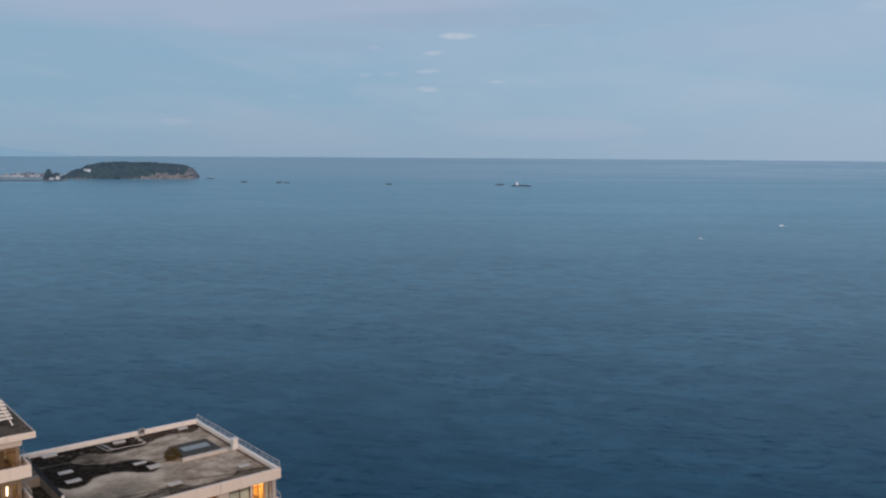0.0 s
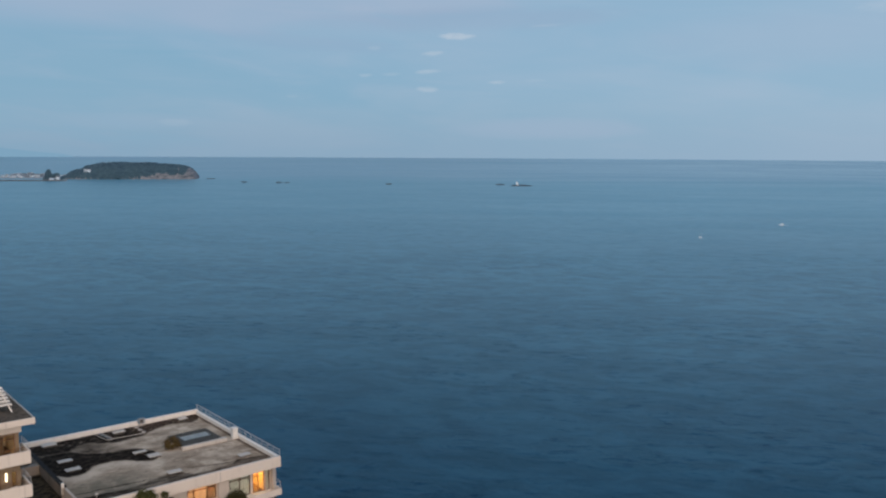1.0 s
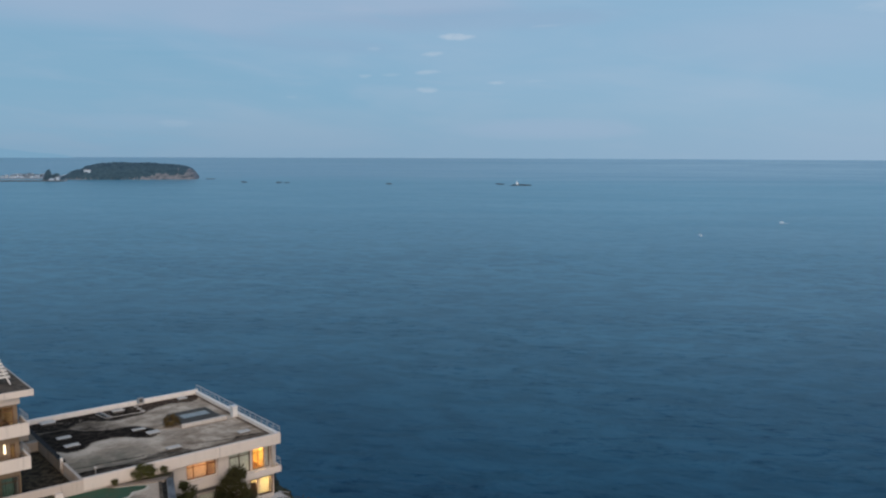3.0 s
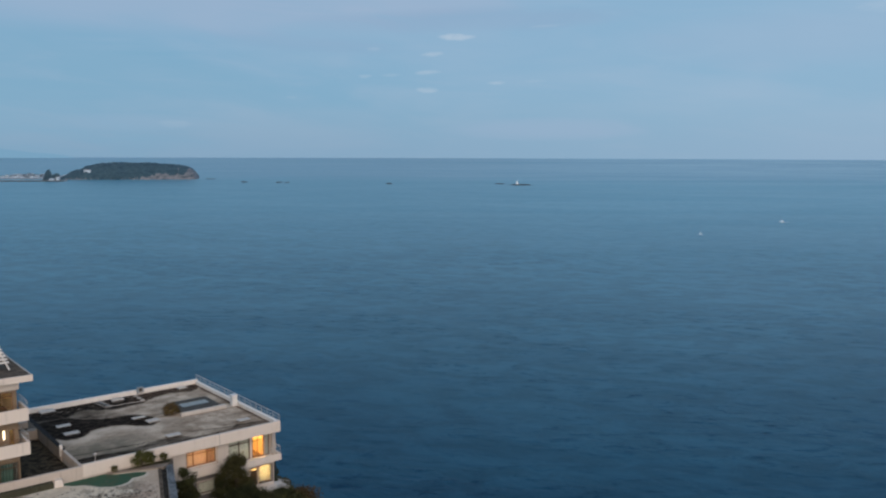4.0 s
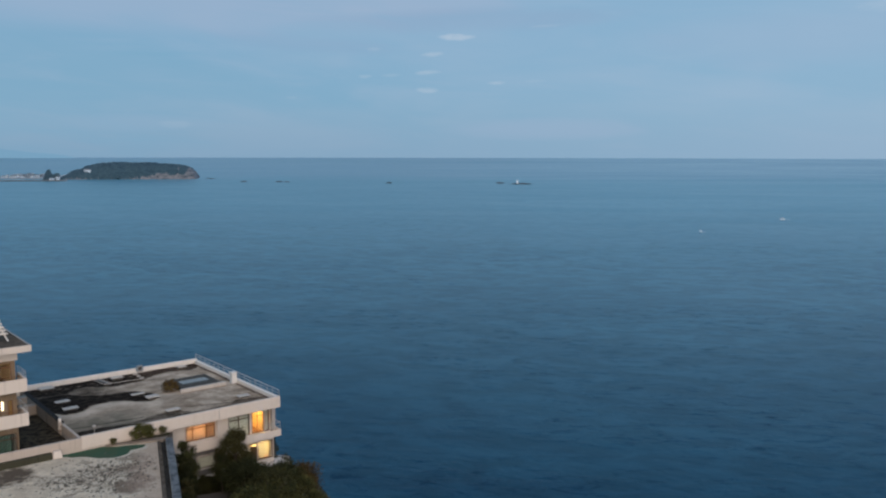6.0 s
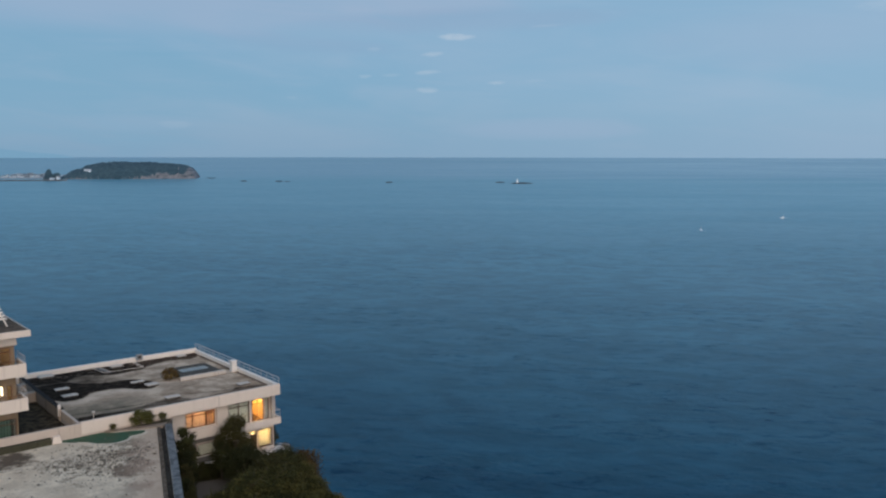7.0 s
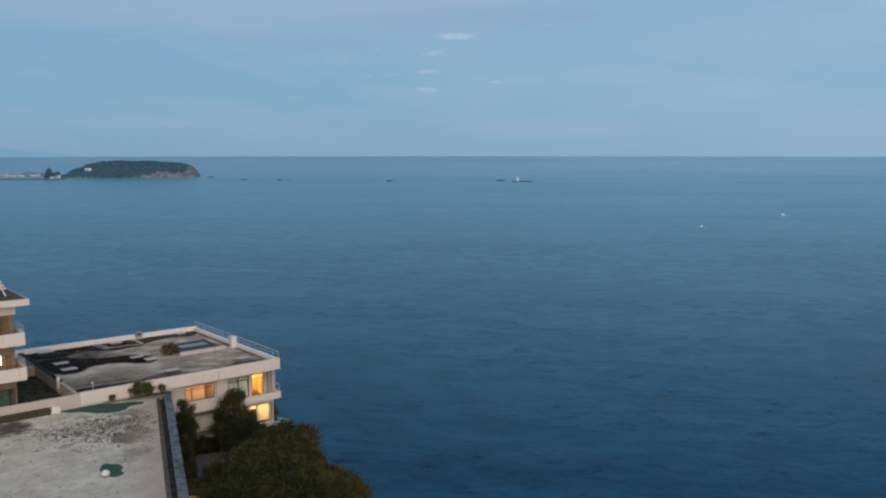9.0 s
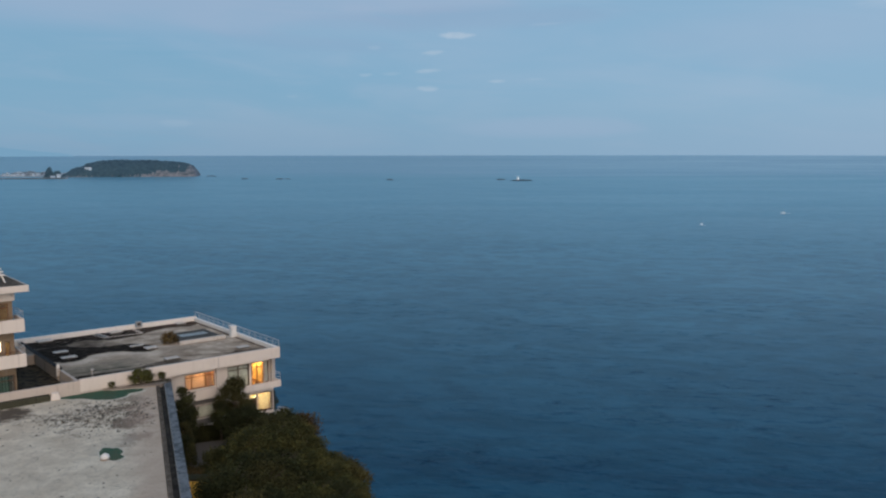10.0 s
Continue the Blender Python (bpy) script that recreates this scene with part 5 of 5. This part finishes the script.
for i, (x, y) in enumerate(spots):
    k = rng.choices(range(6), (3, 3, 3, 3, 3, 0.7))[0]
    d = float(coast_distance(np.array([x]), np.array([y]))[0])
    m = pose(x, y, ground_at(x, y) - 0.15, 0, 0, rng.uniform(0, 360)) 
    s = rng.uniform(0.70, 1.16) * (0.72 if y > 75.5 else 1.0) * (0.78 if 66 < y < 76 and d < 4.0 else 1.0)
    if k not in first:
        first[k] = True
        kinds[k].matrix_basis = m
    else:
        t = copy_thing(kinds[k], m)
        t.scale = (s, s, s * rng.uniform(0.9, 1.1))

# trees that stand out along the cliff's edge
for x, y, k, s in ((-12.9, 73.3, 2, 0.82), (-12.0, 72.0, 0, 0.72), (-10.9, 70.4, 1, 0.74), (-9.2, 68.6, 4, 0.88), (-8.0, 66.3, 1, 0.86),
                   (-7.9, 64.6, 3, 0.74), (-7.1, 62.8, 2, 0.76), (-6.9, 61.0, 1, 0.78), (-6.5, 59.2, 4, 0.80), (-6.1, 57.4, 2, 0.66), (-5.7, 55.6, 1, 0.70),
                   (-16.8, 73.9, 1, 0.92), (-15.6, 73.4, 4, 0.94)):
    t = copy_thing(kinds[k], pose(x, y, ground_at(x, y) - 0.15, 0, 0, y * 47))
    t.scale = (s, s, s)

# tall trees against the wing
big = plant("tree", 40, 6.0, 1.45, 2.0, LEAF_A, 40, 210, 0.17, "tall dark evergreen tree against the hotel front", "tree", "tall trees")
big.matrix_basis = pose(-19.0, 74.9, 46.7)
for x, y, z, s, r in [(-17.9, 74.9, 46.3, 0.72, 70), (-20.0, 73.9, 46.9, 0.66, 200), (-18.4, 73.0, 46.4, 0.66, 300)]:
    t = copy_thing(big, pose(x, y, z, 0, 0, r))
    t.scale = (s, s, s)
slim = plant("tree", 44, 6.2, 0.95, 2.6, LEAF_A, 32, 110, 0.20, "slim dark tree in the narrow yard", "tree", "yard trees")
slim.matrix_basis = pose(-22.3, 71.3, 47.0)
for x, y, z, s, r in [(-21.9, 70.2, 46.9, 0.93, 80), (-21.6, 68.9, 46.8, 0.80, 170), (-21.2, 67.5, 46.8, 0.7, 260), (-20.6, 66.0, 46.8, 0.62, 20), (-20.0, 64.6, 46.7, 0.6, 140)]:
    t = copy_thing(slim, pose(x, y, z, 0, 0, r))
    t.scale = (s, s, s)
p = wing_world(0.9, 3.2)
t = copy_thing(slim, pose(p.x, p.y, 45.9, 0, 0, 30))
t.scale = (0.45, 0.45, 0.6)

# shrubs round the end of the lower terrace
for lx, ly, z, s in ((0.9, -0.9, 45.0, 0.36), (1.9, -0.3, 44.8, 0.36), (-0.4, -0.9, 45.0, 0.34), (1.6, 2.2, 46.1, 0.30)):
    q = wing_world(lx, ly)
    t = copy_thing(kinds[1], pose(q.x, q.y, z, 0, 0, lx * 70))
    t.scale = (s, s, s * 1.5)

# shrubs crowding the shed with the glowing front
for x, y, z, s, k in ((-18.9, 61.7, 46.4, 0.72, 5), (-17.5, 61.9, 46.4, 0.75, 1), (-17.0, 60.3, 46.3, 0.62, 5), (-18.2, 63.3, 46.5, 0.6, 0)):
    t = copy_thing(kinds[k], pose(x, y, z, 0, 0, x * 90))
    t.scale = (s, s, s)

# shrubs along the foot of the wing, added to keep the wall dark
for lx, ly, s, k in ((-9.2, 0.5, 0.52, 0), (-8.2, 0.2, 0.56, 3), (-7.1, 0.45, 0.50, 0), (-6.1, 0.1, 0.55, 3)):
    q = wing_world(lx, ly)
    t = copy_thing(kinds[k], pose(q.x, q.y, 46.1, 0, 0, lx * 130))
    t.scale = (s, s, s * 1.05)

# shrubs on the roofs
sh = plant("shrub", 60, 1.15, 0.75, 0.62, LEAF_C, 24, 50, 0.16, "olive-green shrub growing in the roof kerb", "shrub", "roof shrubs")
q = wing_world(-13.75, -0.5)
sh.matrix_basis = pose(q.x, q.y, NZ + 0.22)
for lx, s in ((-13.05, 0.82), (-11.75, 0.5), (-16.0, 0.4)):
    q = wing_world(lx, -0.45)
    t = copy_thing(sh, pose(q.x, q.y, NZ + 0.22, 0, 0, lx * 40))
    t.scale = (s, s, s)
br = plant("shrub", 61, 1.15, 0.8, 0.6, LEAF_R, 24, 46, 0.17, "rust-brown shrub beside the skylight", "shrub", "roof shrubs")
q = wing_world(-6.9, 9.7)
br.matrix_basis = pose(q.x, q.y, 54.2)


# ---- far things ----
def island_height(u, v, seed=0.0):
    """u along the island from -1 (west) to 1 (east cliff), v across."""
    ridge = np.interp(u, [-1.04, -0.92, -0.80, -0.70, -0.62, -0.42, -0.2, 0.34, 0.74, 0.90, 0.97, 1.0, 1.02], [-6, 10, 25, 29, 39, 48, 50, 49, 43, 35, 24, 10, -6])
    w = np.clip(1 - abs(v) ** 3.0, 0, 1)
    return ridge * w ** 0.55 if abs(v) < 1 else -6.0


def build_island():
    nu, nv = 150, 60
    L, W = 205.0, 85.0
    bm = bmesh.new()
    grid = []
    for j in range(nv + 1):
        row = []
        for i in range(nu + 1):
            u, v = -1.05 + 2.1 * i / nu, -1.05 + 2.1 * j / nv
            wv = v + 0.10 * noise.noise(Vector((u * 5, v * 2, 0.3)))
            z = float(island_height(u, wv))
            if z > 2:
                z += 5.0 * noise.noise(Vector((u * 22, v * 9, 1.0))) + 2.6 * noise.noise(Vector((u * 55, v * 22, 2.0))) + 3.0 * noise.noise(Vector((u * 7, v * 3, 7.0)))
            row.append(bm.verts.new((u * L, v * W, z)))
        grid.append(row)
    cliff = []
    for j in range(nv):
        for i in range(nu):
            f = bm.faces.new((grid[j][i], grid[j][i + 1], grid[j + 1][i + 1], grid[j + 1][i]))
            f.smooth = True
            c = f.calc_center_median()
            f.normal_update()
            k = noise.noise(Vector((c.x * 0.03, c.z * 0.05, 5.0)))
            lim = np.interp(c.x / L, [-1.05, 0.0, 0.15, 0.3, 0.45, 0.8, 1.0], [0, 0.2, 1.5, 8, 22, 28, 22])
            k += 0.8 * noise.noise(Vector((c.x * 0.11, 3.0, c.z * 0.02)))
            if c.z < lim * (0.80 + 0.9 * k) and f.normal.z < 0.80:
                f.material_index = 1
    me = bpy.data.meshes.new("island")
    bm.to_mesh(me)
    bm.free()
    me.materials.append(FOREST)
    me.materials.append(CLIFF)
    ob = new("island", me)
    ob.matrix_basis = pose(-995, 2690, 0, 0, 0, 12)
    return tagged(ob, "flat-topped wooded island with a pale rock cliff", "island", kind="structure")


build_island()


def rock_mesh(seed, L, W, H, n=26):
    bm = bmesh.new()
    bmesh.ops.create_icosphere(bm, subdivisions=4, radius=1.0)
    for v in bm.verts:
        k = 1 + 0.35 * noise.noise(v.co * 1.7 + Vector((seed, 0, 0))) + 0.18 * noise.noise(v.co * 4.5 + Vector((0, seed, 0)))
        v.co = Vector((v.co.x * L * k, v.co.y * W * k, v.co.z * H * k * (1 if v.co.z > 0 else 0.6)))
    return bm


def sea_rock(x, y, L, W, H, seed, label="low dark rock awash in the sea"):
    th = part("sea_rock", rock_mesh(seed, L, W, H), WET_ROCK)
    th.matrix_basis = pose(x, y, 0)
    return tagged(th, label, "rock", "sea rocks")


sea_rock(-565, 2400, 10, 8, 2.2, 1.1)
sea_rock(-462, 2380, 10, 7, 2.4, 2.2)
sea_rock(-440, 2384, 9, 6, 1.6, 2.9)
sea_rock(-147, 2300, 9, 6, 2.5, 3.3)
sea_rock(156, 2310, 12, 7, 2.4, 4.4)
sea_rock(208, 2236, 29, 10, 2.8, 5.5, "long dark rock that carries a white lighthouse")
sea_rock(-738, 2690, 16, 8, 1.6, 6.6)

th = thing("lighthouse", "small white lighthouse on a low dark rock", "lighthouse", pose(197, 2240, 1.6))
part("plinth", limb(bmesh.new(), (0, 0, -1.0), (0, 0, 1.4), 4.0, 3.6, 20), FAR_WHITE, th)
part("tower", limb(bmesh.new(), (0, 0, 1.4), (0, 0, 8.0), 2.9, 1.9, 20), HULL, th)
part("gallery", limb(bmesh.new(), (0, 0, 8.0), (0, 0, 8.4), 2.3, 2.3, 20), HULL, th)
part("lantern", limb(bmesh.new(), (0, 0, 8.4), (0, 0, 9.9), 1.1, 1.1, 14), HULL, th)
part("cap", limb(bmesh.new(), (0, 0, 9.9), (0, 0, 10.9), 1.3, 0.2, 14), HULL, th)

# harbour to the west: breakwater, wooded islet, low town
bm = bmesh.new()
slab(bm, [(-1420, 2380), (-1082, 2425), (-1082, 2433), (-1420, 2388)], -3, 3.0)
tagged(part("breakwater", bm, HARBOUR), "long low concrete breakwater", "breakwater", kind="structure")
# low dark strip added along the breakwater's seaward foot
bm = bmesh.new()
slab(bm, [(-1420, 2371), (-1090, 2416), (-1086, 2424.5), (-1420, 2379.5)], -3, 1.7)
tagged(part("breakwater_foot", bm, WET_ROCK), "dark strip along the breakwater's foot", "rocks", kind="structure")
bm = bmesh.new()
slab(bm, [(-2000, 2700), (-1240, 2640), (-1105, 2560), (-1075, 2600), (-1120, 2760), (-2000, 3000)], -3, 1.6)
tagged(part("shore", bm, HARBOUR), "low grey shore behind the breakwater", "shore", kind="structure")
islet_bm = bmesh.new()
for dx, dy, L, W, H, seed in ((2, 0, 32, 13, 5.0, 1.3), (-10, 1, 11, 9, 28, 3.7), (-3, 0, 9, 8, 19, 5.2), (9, 0, 10, 8, 19, 6.1), (17, -1, 9, 7, 20, 7.7), (-19, 0, 7, 6, 12, 8.8)):
    blob = rock_mesh(seed, L, W, H)
    bmesh.ops.translate(blob, verts=blob.verts, vec=(dx, dy, 0))
    lump = bpy.data.meshes.new("lump")
    blob.to_mesh(lump)
    blob.free()
    islet_bm.from_mesh(lump)
    bpy.data.meshes.remove(lump)
islet = part("wooded_islet", islet_bm, FOREST)
islet.matrix_basis = pose(-1144, 2472, 0)
tagged(islet, "small wooded islet at the breakwater's end", "islet", kind="structure")


def house(x, y, w, d, h, turn, z=1.5):
    th = thing("far_house", "small pale building on the far shore", "house", pose(x, y, z, 0, 0, turn), "harbour houses")
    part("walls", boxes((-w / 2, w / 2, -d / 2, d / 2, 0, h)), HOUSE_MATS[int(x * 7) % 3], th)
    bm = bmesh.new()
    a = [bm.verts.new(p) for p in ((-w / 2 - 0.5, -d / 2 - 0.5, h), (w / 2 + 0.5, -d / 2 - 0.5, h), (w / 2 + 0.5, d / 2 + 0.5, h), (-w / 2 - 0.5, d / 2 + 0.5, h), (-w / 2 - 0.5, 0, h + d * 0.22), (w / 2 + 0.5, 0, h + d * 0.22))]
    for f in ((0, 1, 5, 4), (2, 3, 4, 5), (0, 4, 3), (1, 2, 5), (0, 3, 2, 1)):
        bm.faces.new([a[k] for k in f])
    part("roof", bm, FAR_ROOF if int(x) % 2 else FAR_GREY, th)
    for i in range(max(1, int(w // 5))):
        wx = -w / 2 + 2.5 + 5 * i
        part("window", boxes((wx - 0.9, wx + 0.9, -d / 2 - 0.06, -d / 2 + 0.05, h * 0.45, h * 0.75)), DARK_HOLE, th)
    return th


HOUSE_MATS = [FAR_GREY, FAR_WHITE, FAR_WHITE]
rng = random.Random(8)
for i in range(96):
    x = -1470 + 345 * rng.random()
    house(x, 2690 + rng.uniform(-25, 240) + (x + 1270) * -0.08, rng.uniform(5, 13), rng.uniform(6, 10), rng.uniform(3, 9), rng.uniform(-20, 20))
house(-1117, 2452, 10, 7, 9, 10, 3.0)
house(-1136, 2455, 13, 7, 6, -15, 1.0)
house(-1017, 2612, 11, 7, 7, 8, 1.0)
h1 = house(-1091, 2596, 19, 9, 9, 8, 21.0)
tagged(h1, "white building on the island's wooded slope", "house")

# far coast, faint on the horizon
bm = bmesh.new()
prev = None
for i in range(70):
    a = radians(-40 + 16.5 * i / 69)
    k = math.sin(math.pi * i / 69) ** 0.7
    h = 57 + 74 * k * (0.75 + 0.5 * noise.noise(Vector((i * 0.11, 0, 0))))
    row = [bm.verts.new(((4890 + 25 * j) * math.sin(a), (4890 + 25 * j) * math.cos(a), (46, 46 + (h - 46) * 0.8, h)[j])) for j in range(3)]
    if prev:
        for k in range(2):
            bm.faces.new((prev[k], row[k], row[k + 1], prev[k + 1]))
    prev = row
# the hills' hazy blue is emitted as a glow, with no lit surface colour
far_hill = Mat("far_hill_haze_glow", (0.0, 0.0, 0.0), 1.0)
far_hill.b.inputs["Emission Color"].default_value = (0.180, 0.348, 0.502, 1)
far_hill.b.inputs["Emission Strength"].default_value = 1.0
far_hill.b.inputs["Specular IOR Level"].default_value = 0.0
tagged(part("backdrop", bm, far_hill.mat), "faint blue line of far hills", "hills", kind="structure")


# ---- boats ----
def boat(x, y, L, turn):
    th = thing("fishing_boat", "small white fishing boat with a pale wake", "boat", pose(x, y, 0, 0, 0, turn), "fishing boats")
    bm = bmesh.new()
    rows = []
    for s, w, k in [(-0.5, 0.36, 0.9), (-0.2, 0.42, 0.95), (0.15, 0.40, 1.05), (0.38, 0.24, 1.2), (0.5, 0.02, 1.4)]:
        rows.append([bm.verts.new((s * L, a * w * L * 0.55, b)) for a, b in ((-1, k), (-0.8, -0.3), (0.8, -0.3), (1, k))])
    for a, b in zip(rows, rows[1:]):
        for i in range(3):
            bm.faces.new((a[i], b[i], b[i + 1], a[i + 1]))
        bm.faces.new((a[3], b[3], b[0], a[0]))
    bm.faces.new(rows[0])
    bm.faces.new(rows[-1][::-1])
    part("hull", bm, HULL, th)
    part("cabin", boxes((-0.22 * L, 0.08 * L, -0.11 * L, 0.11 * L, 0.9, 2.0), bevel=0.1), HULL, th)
    part("cabin_window", boxes((0.08 * L, 0.085 * L, -0.09 * L, 0.09 * L, 1.4, 1.85)), DARK_HOLE, th)
    part("mast", limb(bmesh.new(), (-0.1 * L, 0, 2.0), (-0.1 * L, 0, 3.4), 0.05, 0.03, 6), STEEL, th)
    return th


FOAM = plain("sea_foam", (0.40, 0.55, 0.68), 0.9)
for x, y, L, turn in [(411, 1018, 5.2, 175), (262, 853, 3.4, 120)]:
    boat(x, y, L, turn)
    c = pose(x, y, 0.0, 0, 0, turn)
    pts = [c @ Vector(p) for p in ((-0.3 * L, 0.25 * L, 0), (-1.5 * L, 0.22 * L, 0), (-1.9 * L, 0.02, 0), (-1.5 * L, -0.2 * L, 0), (-0.3 * L, -0.25 * L, 0))]
    bm = slab(bmesh.new(), [(q.x, q.y) for q in pts], -0.2, 0.06)
    tagged(part("wake", bm, FOAM), "pale foam trail behind a fishing boat", "foam", "boat wakes")
